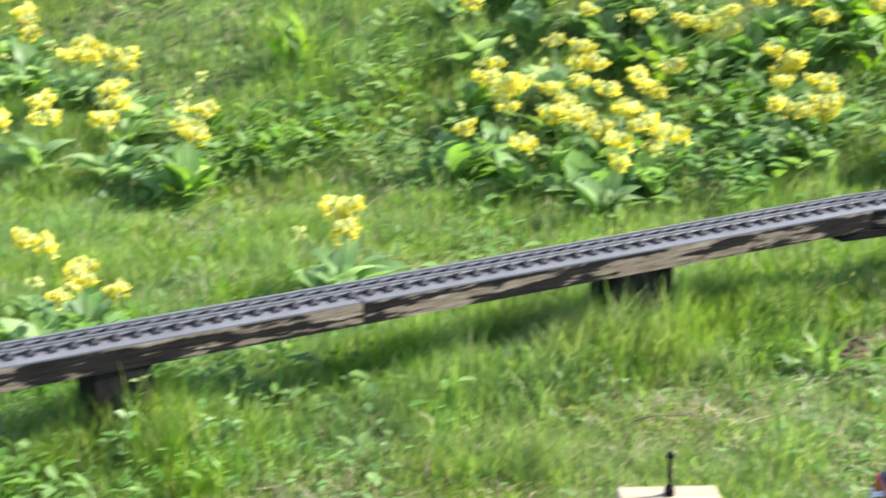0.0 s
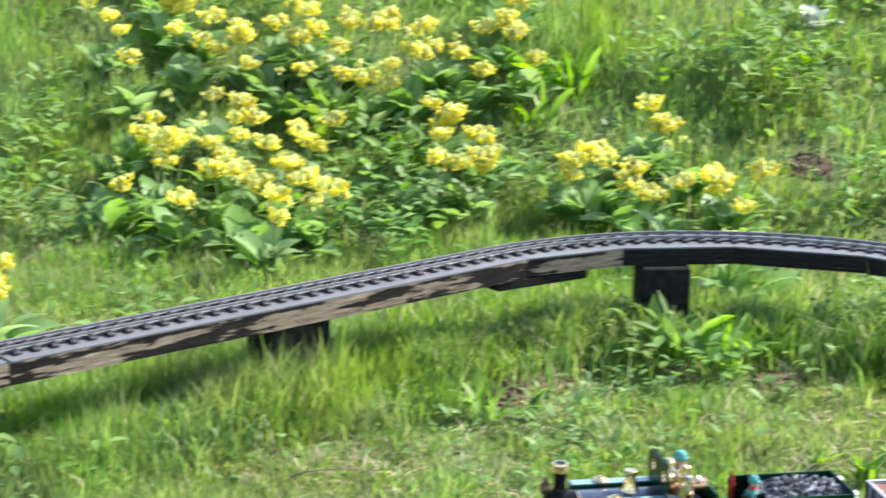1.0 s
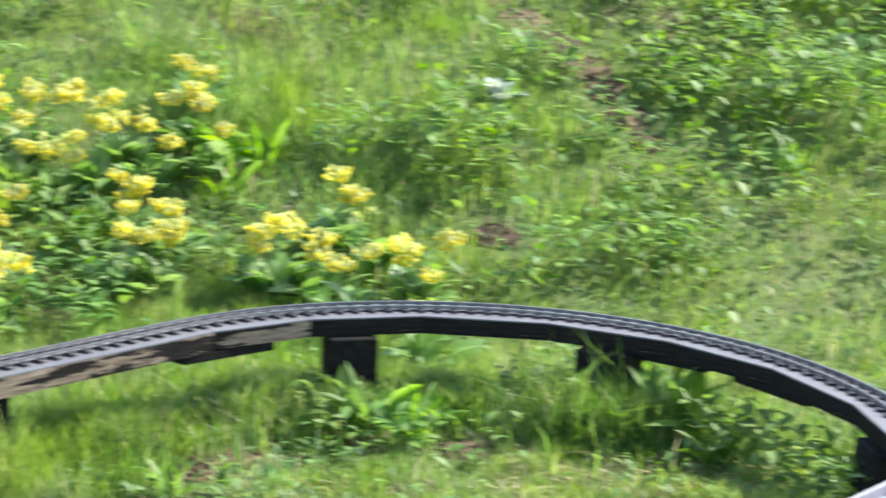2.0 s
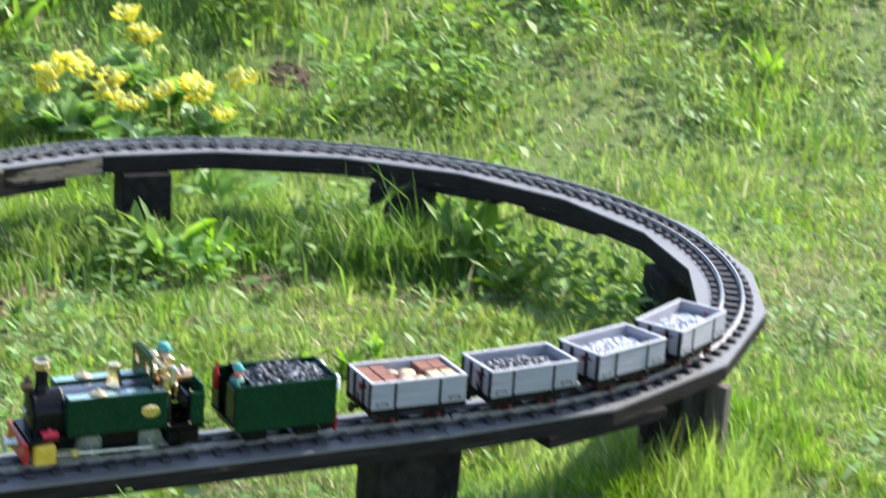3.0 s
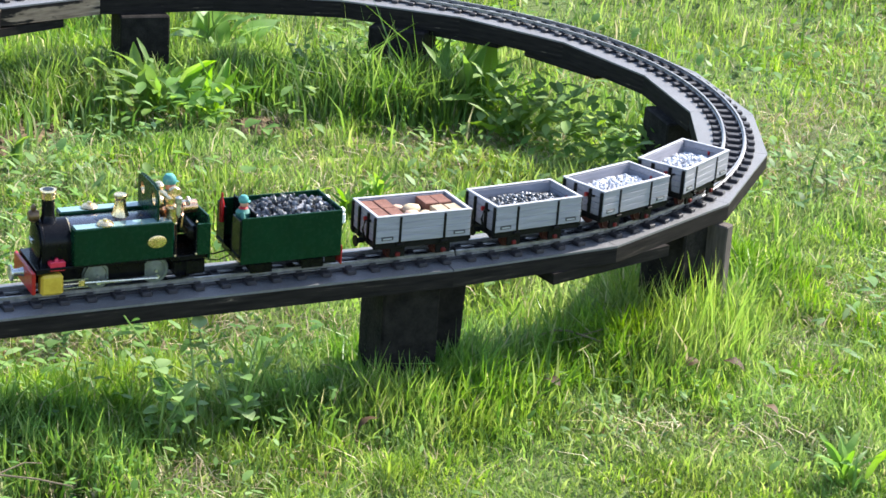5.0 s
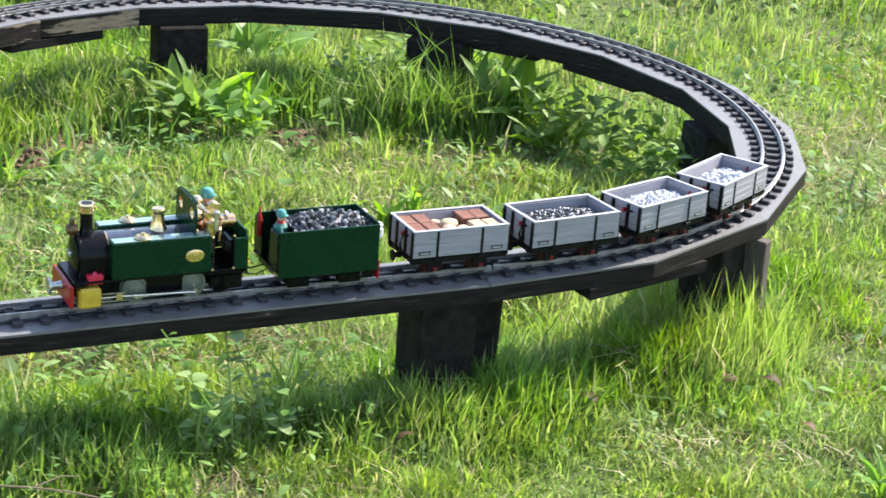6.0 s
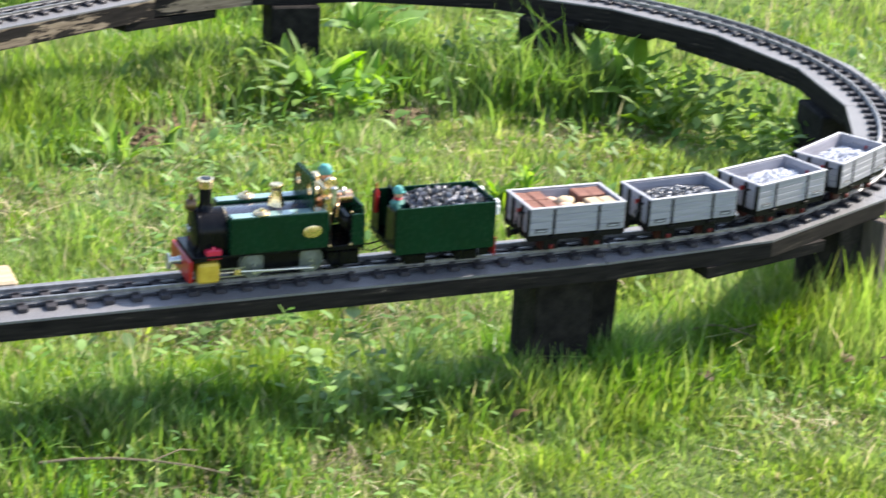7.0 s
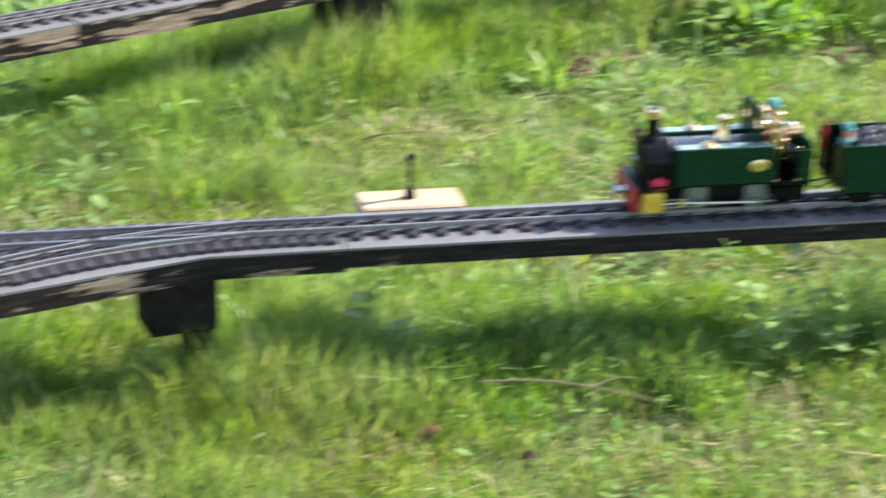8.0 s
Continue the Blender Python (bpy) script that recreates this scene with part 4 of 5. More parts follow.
def wagon(label):
    ob = thing("wagon", Matrix.Identity(4), label, "model wagon", "vehicles of the train")
    step = (Z1 - Z0) / 4
    for k in range(4):
        za, zb = Z0 + k * step, Z0 + (k + 1) * step - 0.0005
        for side in (1, -1):
            part("side_plank", Geo().span(-WH, WH, side * WW - 0.0017, side * WW + 0.0017, za, zb, 0.0006), GREY_PLANK, ob)
            part("end_plank", Geo().span(side * (WH - 0.0018) - 0.0017, side * (WH - 0.0018) + 0.0017, -WW + 0.0018, WW - 0.0018, za, zb, 0.0006), GREY_PLANK, ob)
    part("lining", Geo().span(-WH + 0.0034, WH - 0.0034, WW - 0.0035, WW + 0.0011, Z0, Z1 - 0.001).span(-WH + 0.0034, WH - 0.0034, -WW - 0.0011, -WW + 0.0035, Z0, Z1 - 0.001), GREY_PLANK, ob)
    rim = Geo()
    for side in (1, -1):
        rim.span(-WH - 0.0006, WH + 0.0006, side * WW - 0.0024, side * WW + 0.0024, Z1, Z1 + 0.0016, 0.0004)
        rim.span(side * (WH - 0.0018) - 0.0024, side * (WH - 0.0018) + 0.0024, -WW + 0.0024, WW - 0.0024, Z1, Z1 + 0.0014, 0.0004)
    part("rim", rim, GREY_RIM, ob, "light grey top rim")
    part("floor", Geo().span(-WH + 0.002, WH - 0.002, -WW + 0.002, WW - 0.002, Z0 - 0.001, Z0 + 0.002), GREY_PLANK, ob)
    part("underframe", Geo().span(-WH, WH, -0.030, 0.030, Z0 - 0.009, Z0 - 0.0012, 0.001), IRON, ob)
    for side in (1, -1):
        part("sole_bar", Geo().span(-WH - 0.001, WH + 0.001, side * 0.034 - 0.003, side * 0.034 + 0.003, Z0 - 0.009, Z0 - 0.001, 0.0008), IRON, ob)
        for x in (-0.030, 0.034):
            part("strap", Geo().span(x - 0.0017, x + 0.0017, side * WW - 0.0026, side * WW + 0.0026, Z0 - 0.006, Z1 - 0.001, 0.0004), IRON, ob, "black iron strap")
            part("latch", Geo().span(x - 0.005, x + 0.005, side * WW - 0.0036, side * WW + 0.0036, Z0 - 0.006, Z0 - 0.002, 0.0008), IRON, ob)
        for x in (-0.033, 0.033):
            part("axle_guard", Geo().prism([(x - 0.010, side * 0.031 - 0.0015), (x + 0.010, side * 0.031 - 0.0015), (x + 0.010, side * 0.031 + 0.0015), (x - 0.010, side * 0.031 + 0.0015)], 0.006, 0.020), IRON, ob)
            part("axle_box", Geo().span(x - 0.003, x + 0.003, side * 0.0335 - 0.002, side * 0.0335 + 0.002, 0.007, 0.013, 0.001), DULL_RED, ob, "small dull red axle box")
        for x in (-0.052, 0.052):
            pl = part("number_plate", Geo().span(x - 0.0085, x + 0.0085, side * WW - 0.0022, side * WW + 0.0022, Z0 + 0.0035, Z0 + 0.0085, 0.0003), BAR, ob, "small dark plate")
            part("plate_bar", Geo().span(x - 0.0062, x + 0.0062, side * WW - 0.0026, side * WW + 0.0026, Z0 + 0.0050, Z0 + 0.0068), GREY_RIM, pl)
    for ex in (1, -1):
        for y in (-WW + 0.002, -0.014, 0.014, WW - 0.002):
            part("end_post", Geo().span(ex * WH - 0.0022, ex * WH + 0.0022, y - 0.0025, y + 0.0025, Z0 - 0.006, Z1 - 0.001, 0.0005), IRON, ob, "black iron end post")
        cp = part("coupling", Geo().lathe([(0.004, 0), (0.0035, ex * 0.008), (0.0075, ex * 0.010), (0.0075, ex * 0.012)], 14, (ex * WH, 0, 0.0215), "x"), IRON, ob)
        hose = [(ex * (WH + 0.001), 0.022, Z0 + 0.026), (ex * (WH + 0.009), 0.022, Z0 + 0.028), (ex * (WH + 0.012), 0.022, Z0 + 0.016), (ex * (WH + 0.009), 0.022, Z0 + 0.004), (ex * (WH + 0.003), 0.022, Z0)]
        part("brake_hose", Geo().tube(hose, 0.0016, 8), IRON, cp, "looped black hose")
        part("lamp_bracket", Geo().span(ex * WH - 0.001, ex * WH + 0.005, 0.006, 0.010, Z0 + 0.022, Z0 + 0.028, 0.0008), RED, ob)
    wheels(ob, (-0.033, 0.033), 0.0115, disc_wheel(0.0115, 0.0045), RUSTY, "red-brown wagon wheel")
    return ob


base_wagon = wagon("grey planked open wagon loaded with terracotta slabs and sacks")
fronts = [0.176, 0.007, -0.160, -0.328]
poses = [vehicle(s, WAG) for s in fronts]
base_wagon.matrix_basis = poses[0]
for mm, words in zip(poses[1:], ("grey planked open wagon filled with dark stone chips", "grey planked open wagon filled with white stone", "last grey planked open wagon, filled with white stone")):
    tagged(copy_thing(base_wagon, mm), words)
lumps("stone_chips", (0.062, 0.033), 560, 0.0030, 0.011, SLATE_CHIP, 11, poses[1], "dark glinting stone chips heaped in a wagon", "stone chips", 0.048)
lumps("white_stones", (0.062, 0.033), 330, 0.0042, 0.010, STONE, 12, poses[2], "white stone lumps heaped in a wagon", "white stones", 0.046)
lumps("white_stones", (0.062, 0.033), 330, 0.0042, 0.009, STONE, 13, poses[3], "white stone lumps filling the last wagon", "white stones", 0.045)
m = poses[0]
slab = None
for x, y in [(0.054, 0.016), (0.054, -0.017), (0.033, 0.016), (0.033, -0.017), (-0.050, -0.018), (-0.030, -0.018)]:
    at = m @ pose(x, y, 0.0565, 0, random.uniform(-3, 3), random.uniform(-2, 2))
    if slab is None:
        slab = tagged(part("terracotta_slab", Geo().box((0, 0, 0), (0.0195, 0.031, 0.013), 0.0008), TERRACOTTA, at=at), "terracotta brick slab packed in the wagon", "brick slab", "slabs in the wagon")
    else:
        copy_thing(slab, at)
for x in (-0.054, -0.034):
    tagged(part("timber_slab", Geo().box((0, 0, 0), (0.018, 0.030, 0.012), 0.0008), PALE_WOOD, at=m @ pose(x, 0.017, 0.0560, 0, 2, 1)), "pale cut timber block packed in the wagon", "timber block", "slabs in the wagon")
for x, y, q, mat in ((0.006, 0.012, 0.012, PINKISH), (-0.004, -0.010, 0.013, CREAM), (-0.013, 0.012, 0.009, CREAM), (0.012, -0.018, 0.008, PINKISH)):
    g = Geo().ball((0, 0, 0), q, (1.25, 0.95, 0.6), 8, 14)
    g.v = [(v[0] + 0.08 * q * noise.noise((v[0] * 300, v[1] * 300, 1)), v[1], v[2] + 0.15 * q * noise.noise((v[0] * 250, v[1] * 250, 5))) for v in g.v]
    tagged(part("sack", g, mat, at=m @ pose(x, y, 0.054, 8, -10, random.uniform(0, 90))), "small plump cloth sack among the slabs", "sack", "sacks in the wagon")
tagged(part("load_bed", Geo().span(-0.064, 0.064, -0.0335, 0.0335, 0.0311, 0.0480), STONE, at=m), "pale packing under the wagon's load", "packing", kind="stuff")


# ---- plants ----
def value_noise(x, y, cell, seed):
    """Smooth chance field over the plan, 0 to 1."""
    r = np.random.RandomState(seed)
    table = r.rand(256, 256)
    u, v = x / cell + 40, y / cell + 40
    i, j = np.floor(u).astype(int), np.floor(v).astype(int)
    fu, fv = u - i, v - j
    fu, fv = fu * fu * (3 - 2 * fu), fv * fv * (3 - 2 * fv)
    i, j = i % 255, j % 255
    return (table[i, j] * (1 - fu) + table[i + 1, j] * fu) * (1 - fv) + (table[i, j + 1] * (1 - fu) + table[i + 1, j + 1] * fu) * fv


GX, GY = np.arange(-9.0, 9.01, 0.1), np.arange(-3.0, 10.5, 0.1)
GRID = np.array([[rise(x, y) for x in GX] for y in GY])


def heights(x, y):
    u, v = np.clip((x - GX[0]) / 0.1, 0, len(GX) - 1.001), np.clip((y - GY[0]) / 0.1, 0, len(GY) - 1.001)
    i, j = u.astype(int), v.astype(int)
    fu, fv = u - i, v - j
    return (GRID[j, i] * (1 - fu) + GRID[j, i + 1] * fu) * (1 - fv) + (GRID[j + 1, i] * (1 - fu) + GRID[j + 1, i + 1] * fu) * fv


def off_line(x, y):
    """Distance from the line's centre, and whether inside the loop."""
    vx, vy = x - CX, y - CY
    r = np.hypot(vx, vy)
    a = np.arctan2(vy, vx)
    dist = np.abs(r - RAD)
    dist[(a < A_NEAR) | (a > A_FAR)] = 9.0
    for ang, sgn in ((A_NEAR, 1), (A_FAR, -1)):
        nx, ny, tx, ty = math.cos(ang), math.sin(ang), sgn * math.sin(ang), -sgn * math.cos(ang)
        lon, lat = vx * tx + vy * ty, vx * nx + vy * ny - RAD
        d = np.where(lon > 0, np.abs(lat), 9.0)
        dist = np.minimum(dist, d)
    return dist


BARE = np.array([(-0.15, 3.86, 0.13), (-0.19, 3.62, 0.13), (-0.17, 3.74, 0.12), (-0.21, 3.50, 0.10), (-0.14, 3.68, 0.10), (0.28, 3.70, 0.07), (0.48, 3.62, 0.05), (-0.27, 5.35, 0.16), (-0.72, 3.02, 0.13), (-0.52, 3.20, 0.10), (-0.62, 4.55, 0.12), (0.42, 5.05, 0.14),
                 (0.47, 5.50, 0.14), (0.87, 5.60, 0.09), (0.83, 5.76, 0.11), (0.79, 5.92, 0.11), (0.73, 6.08, 0.12), (0.66, 6.24, 0.12), (0.57, 6.40, 0.12), (0.47, 6.58, 0.11), (-0.25, 3.2, 0.09), (0.3, 2.02, 0.10), (-0.2, 2.00, 0.09), (0.62, 2.16, 0.06), (-0.05, 2.15, 0.06)])


def fringe(x, y):
    """1 over the lawn round the line, falling to 0 where the thinner grass of the garden takes over."""
    side = np.minimum(x + 0.56 * y + 0.5, 0.5 * y + 0.5 - x) / 0.45
    return np.minimum(side, np.minimum((y - 1.5) / 0.35, (7.6 - y) / 0.6))


def scatter(n, seed, near_power, lo=1.5, hi=7.6):
    """Places over the lawn, denser towards the front; thin where the soil is bare."""
    r = np.random.RandomState(seed)
    y = np.linspace(lo, hi, 4000)
    dens = (1.06 * y + 1.0) * (2.3 / y) ** near_power
    cum = np.cumsum(dens)
    yy = np.interp(r.rand(n) * cum[-1], cum, y)
    xx = -0.56 * yy - 0.5 + r.rand(n) * (1.06 * yy + 1.0)
    thin = value_noise(xx, yy, 0.23, seed + 1) * 0.6 + value_noise(xx, yy, 0.07, seed + 2) * 0.4
    broad = np.where(yy > 4.2, np.clip(value_noise(xx, yy, 0.42, 77) * 2.2 - 0.15, 0.42, 1), 1.0)
    keep = r.rand(n) < broad * np.clip(0.30 + thin * 1.4, 0, 1) * np.where((xx > 0.3) & (yy > 4.6), 0.75, 1.0)
    keep &= r.rand(n) < np.clip(fringe(xx, yy), 0, 1)
    for bx, by, br in BARE:
        d = np.hypot(xx - bx, (yy - by)) / br
        keep &= r.rand(n) < np.clip((0.02 if by > 5.5 else 0.03 if by > 3.45 else 0.22) + d ** 2 * 0.75, 0, 1)
    return xx[keep], yy[keep], r


def foreach_mesh(name, verts, tris, mat):
    me = bpy.data.meshes.new(name)
    me.vertices.add(len(verts))
    me.vertices.foreach_set("co", verts.astype(np.float32).ravel())
    me.loops.add(tris.size)
    me.loops.foreach_set("vertex_index", tris.astype(np.int32).ravel())
    me.polygons.add(len(tris))
    me.polygons.foreach_set("loop_start", np.arange(0, tris.size, 3, dtype=np.int32))
    me.polygons.foreach_set("use_smooth", np.ones(len(tris), dtype=bool))
    me.materials.append(mat)
    me.update(calc_edges=True)
    me.validate()
    return me


def blades(x, y, h, wide, r, lean):
    """Grass blades: a bent, tapering strip of three triangles each."""
    n = len(x)
    z = heights(x, y) - 0.004
    a, b = r.rand(n) * 2 * np.pi, r.rand(n) * 2 * np.pi
    le = lean * h * (0.25 + r.rand(n))
    wx, wy = np.cos(a) * wide / 2, np.sin(a) * wide / 2
    lx, ly = np.cos(b) * le, np.sin(b) * le
    v = np.empty((n, 5, 3))
    v[:, 0] = np.stack([x - wx, y - wy, z], 1)
    v[:, 1] = np.stack([x + wx, y + wy, z], 1)
    v[:, 2] = np.stack([x - wx * 0.85 + lx * 0.32, y - wy * 0.85 + ly * 0.32, z + h * 0.58], 1)
    v[:, 3] = np.stack([x + wx * 0.85 + lx * 0.32, y + wy * 0.85 + ly * 0.32, z + h * 0.58], 1)
    v[:, 4] = np.stack([x + lx, y + ly, z + h * (1 - 0.25 * np.minimum(le / h, 1))], 1)
    base = np.arange(n)[:, None] * 5
    t = np.concatenate([base + np.array([[0, 1, 3]]), base + np.array([[0, 3, 2]]), base + np.array([[2, 3, 4]])], 1).reshape(-1, 3)
    return v.reshape(-1, 3), t


LONG_LEAVED = [(0.10, 3.77, 0.17, 24), (0.19, 3.73, 0.15, 18), (0.03, 3.90, 0.14, 14), (0.70, 3.79, 0.19, 28), (0.77, 3.65, 0.15, 18), (0.61, 3.88, 0.14, 13),
               (0.40, 3.21, 0.08, 20), (0.46, 3.29, 0.075, 16), (0.33, 3.27, 0.06, 12), (-0.24, 3.40, 0.12, 15), (-0.15, 3.43, 0.09, 11), (0.94, 2.22, 0.09, 18), (-0.75, 3.20, 0.09, 14), (1.50, 3.43, 0.07, 10)]
TUSSOCKS = [(0.50, 3.88, 0.22, 0.05), (-0.62, 3.42, 0.22, 0.08), (-0.46, 3.62, 0.15, 0.05), (-1.28, 2.72, 0.25, 0.08),
            (0.75, 2.6, 0.2, 0.02), (0.38, 2.42, 0.12, 0.05), (0.84, 2.66, 0.12, 0.06), (-0.55, 2.1, 0.14, 0.05), (0.05, 2.42, 0.2, 0.015), (-0.9, 3.1, 0.3, 0.04), (-2.60, 4.40, 0.4, 0.05), (-1.57, 4.98, 0.4, 0.06), (0.50, 5.43, 0.4, 0.05), (1.51, 4.90, 0.4, 0.04), (-0.14, 5.74, 0.5, 0.07), (1.73, 5.90, 0.7, 0.07)]


def lawn():
    x, y, r = scatter(760000, 21, 1.9)
    n = len(x)
    d = off_line(x, y)
    tuft = value_noise(x, y, 0.09, 6)
    tall = 0.017 + 0.028 * value_noise(x, y, 0.45, 5) ** 1.5 + 0.034 * tuft * tuft
    tall *= np.where((y < 2.75) & (d > 0.16), 0.8, 1.0) * np.where((x > 0.95) & (y > 2.6) & (y < 6.5), 0.62, 1.0) * np.where(y > 4.2, 0.7 + 0.9 * value_noise(x, y, 0.3, 12), 1.0)
    tall += np.where((x > 0.68) & (y > 2.9) & (y < 3.72), 0.015, 0.045) * np.clip(1 - np.abs(d - 0.10) / 0.10, 0, 1) * value_noise(x, y, 0.14, 8) ** 2
    tall += np.where((y > 3.2) & ((x < 0.68) | (y > 3.72)), 0.05, 0.0) * np.clip(1 - np.abs(d - 0.09) / 0.12, 0, 1) * value_noise(x, y, 0.11, 18)
    for tx, ty, tr, th in TUSSOCKS:
        tall += th * np.exp(-((x - tx) ** 2 + (y - ty) ** 2) / (tr * tr) * 2) * (0.4 + value_noise(x, y, 0.08, 14))
    for tx, ty, size, _ in LONG_LEAVED:
        tall *= 1 - 0.45 * np.exp(-((x - tx) ** 2 + (y - ty) ** 2) / (size * size))
    h = tall * (0.45 + 0.9 * r.rand(n))
    h = np.where(d < 0.07, np.minimum(h, 0.135), h)
    coarse = r.rand(n) < 0.12
    h = np.where(coarse, h * 1.15 + 0.004, h)
    wide = np.where(coarse, 0.0033, 0.0019) * (0.6 + 0.8 * r.rand(n)) * (1 + np.clip(y - 2.3, 0, 10) * 0.12)
    v, t = blades(x, y, h, wide, r, np.clip(1.05 - h * 9, 0.35, 0.85))
    ob = part("grass", foreach_mesh("grass", v, t, GRASS), None)
    tagged(ob, "rough bright green spring lawn of uneven tufted grass", "grass", kind="stuff")


def long_grass():
    """Long upright blades: lush along the trestle, in tussocks on the lawn and over the bank."""
    x, y, r = scatter(260000, 27, 1.5)
    d = off_line(x, y)
    clump = value_noise(x, y, 0.10, 71) * 0.6 + value_noise(x, y, 0.035, 72) * 0.4
    near, far = (y < 3.0) & (x > -1.0), y > 3.2
    w = np.where(near, np.clip(1.1 - np.abs(d - 0.08) / np.where(x < 0.1, 0.12, 0.09), 0, 1), 0.0)
    w += np.where(near & (x < 0.12) & (y < 2.5) & (y > 2.12), 0.25, 0.0)
    w += np.where(far & (y < 4.6) & ((x < 0.68) | (y > 3.72)), 0.75 * np.clip(1.1 - np.abs(d - 0.10) / 0.20, 0, 1), 0.0)
    w += np.where((y > 4.1) & (x < 0.9), 0.22, 0.0) + np.where((x < -0.6) & (y < 3.6), 0.20, 0.0) + np.where((x > 0.9) & (y < 4.5), 0.07, 0.0)
    for tx, ty, tr, th in TUSSOCKS:
        w += 5 * th * np.exp(-((x - tx) ** 2 + (y - ty) ** 2) / (tr * tr) * 2)
    k = r.rand(len(x)) < np.clip(w, 0.01, 1) * np.clip(clump * 3.2 - 1.0, 0.0, 1)
    x, y, d, clump = x[k], y[k], d[k], clump[k]
    h = (0.036 + 0.075 * clump) * (0.45 + 0.75 * r.rand(len(x))) * np.where(y < 3.0, np.clip(1.25 - d / 0.30, 0.6, 1), 1.0)
    # thick growth beneath the boards, where no mower reaches
    for count, s0, s1, centre, spread, low, high in ((18000, -0.70, 1.10, 0.025, 0.036, 0.060, 0.118), (13000, -ARC - 0.5, -1.6, -0.05, 0.08, 0.05, 0.12), (14000, -ARC - 2.5, -ARC - 0.4, 0.0, 0.11, 0.05, 0.12)):
        at = [along(s0 + (s1 - s0) * u, o)[0] for u, o in zip(r.rand(count), centre + spread * r.randn(count))]
        gx, gy = np.array([p.x for p in at]), np.array([p.y for p in at])
        gap = value_noise(gx, gy, 0.12, 74) * 0.65 + value_noise(gx, gy, 0.04, 75) * 0.35
        k = r.rand(count) < np.clip(gap * 2.4 - 0.45, 0.08, 1)
        gx, gy, gap = gx[k], gy[k], gap[k]
        x, y, d = np.append(x, gx), np.append(y, gy), np.append(d, off_line(gx, gy))
        h = np.append(h, (low + (high - low) * np.clip(gap * 1.5 - 0.3, 0, 1)) * (0.5 + 0.6 * r.rand(len(gx))))
    for cx, cy, spread, count, high in ((0.56, 3.80, 0.075, 1500, 0.15), (0.06, 3.86, 0.05, 420, 0.11), (0.36, 3.88, 0.08, 500, 0.12), (0.52, 3.80, 0.08, 70, 0.24)):
        gx, gy = cx + spread * r.randn(count), cy + 0.6 * spread * r.randn(count)
        x, y, d = np.append(x, gx), np.append(y, gy), np.append(d, off_line(gx, gy))
        h = np.append(h, high * (0.45 + 0.6 * r.rand(count)))
    n = len(x)
    h = np.where(d < 0.07, np.minimum(h, 0.135), h)
    wide = (0.0026 + 0.0022 * r.rand(n)) * (1 + np.clip(y - 2.3, 0, 10) * 0.12)
    v, t = blades(x, y, h, wide, r, 0.30 + 0.75 * r.rand(n) ** 2)
    tagged(part("long_grass", foreach_mesh("long_grass", v, t, TALL), None), "long lush green grass blades along the trestle and in tussocks", "grass", kind="stuff")


def outer_lawn():
    """Coarser, thinner grass over the rest of the garden."""
    r = np.random.RandomState(91)
    x, y = r.rand(190000) * 15 - 7.5, r.rand(190000) * 13.5 - 3.0
    k = r.rand(len(x)) > np.clip(fringe(x, y), 0, 1)
    k &= r.rand(len(x)) < np.clip(value_noise(x, y, 0.5, 92) * 2.0, 0.3, 1) * np.clip(np.minimum(np.minimum(7.5 - np.abs(x), y + 3.0), 10.5 - y) / 2.0, 0, 1)
    x, y = x[k], y[k]
    n = len(x)
    v, t = blades(x, y, 0.03 + 0.05 * r.rand(n) * value_noise(x, y, 0.4, 93), 0.006 + 0.006 * r.rand(n), r, 0.9)
    tagged(part("grass", foreach_mesh("grass", v, t, GRASS), None), "thin rough grass over the rest of the garden", "grass", kind="stuff")


def thatch():
    """Dead straws lying between the living grass, in patches."""
    x, y, r = scatter(170000, 61, 1.3)
    k = r.rand(len(x)) < np.clip(value_noise(x, y, 0.24, 31) * 2.8 - 1.05 + np.where((x < 0.35) & (y < 3.5), 0.6, 0.0), 0.04, 1)
    x, y = x[k], y[k]
    n = len(x)
    h = 0.020 + 0.02 * r.rand(n)
    v, t = blades(x, y, h, 0.0020 * (0.5 + r.rand(n)) * (1 + np.clip(y - 2.3, 0, 10) * 0.12), r, 1.9)
    tagged(part("dead_grass", foreach_mesh("dead_grass", v, t, THATCH), None), "dead straw-coloured grass lying in the lawn", "dead grass", kind="stuff")


def leaf_scatter(x, y, z, ln, ratio, r):
    """Broad leaves by the thousand: six corners each."""
    n = len(x)
    a = r.rand(n) * 2 * np.pi
    wd = ln * ratio
    pitch = (r.rand(n) - 0.35) * 1.2
    dx, dy = np.cos(a), np.sin(a)
    px, py = -dy, dx
    c, s = np.cos(pitch), np.sin(pitch)
    v = np.empty((n, 8, 3))
    for i, (f, w, up) in enumerate(((0, 0, 0), (0.35, 1, 0.18), (0.35, -1, 0.18), (0.7, 0.85, 0.12), (0.7, -0.85, 0.12), (1.05, 0, -0.12), (0.35, 0, 0.02), (0.7, 0, -0.02))):
        v[:, i, 0] = x + dx * ln * f * c + px * wd * w * 0.5
        v[:, i, 1] = y + dy * ln * f * c + py * wd * w * 0.5
        v[:, i, 2] = z + ln * f * s + wd * up
    base = np.arange(n)[:, None] * 8
    t = np.concatenate([base + np.array([q]) for q in ([0, 1, 6], [0, 6, 2], [1, 3, 7], [1, 7, 6], [6, 7, 4], [6, 4, 2], [3, 5, 7], [7, 5, 4])], 1).reshape(-1, 3)
    return v.reshape(-1, 3), t


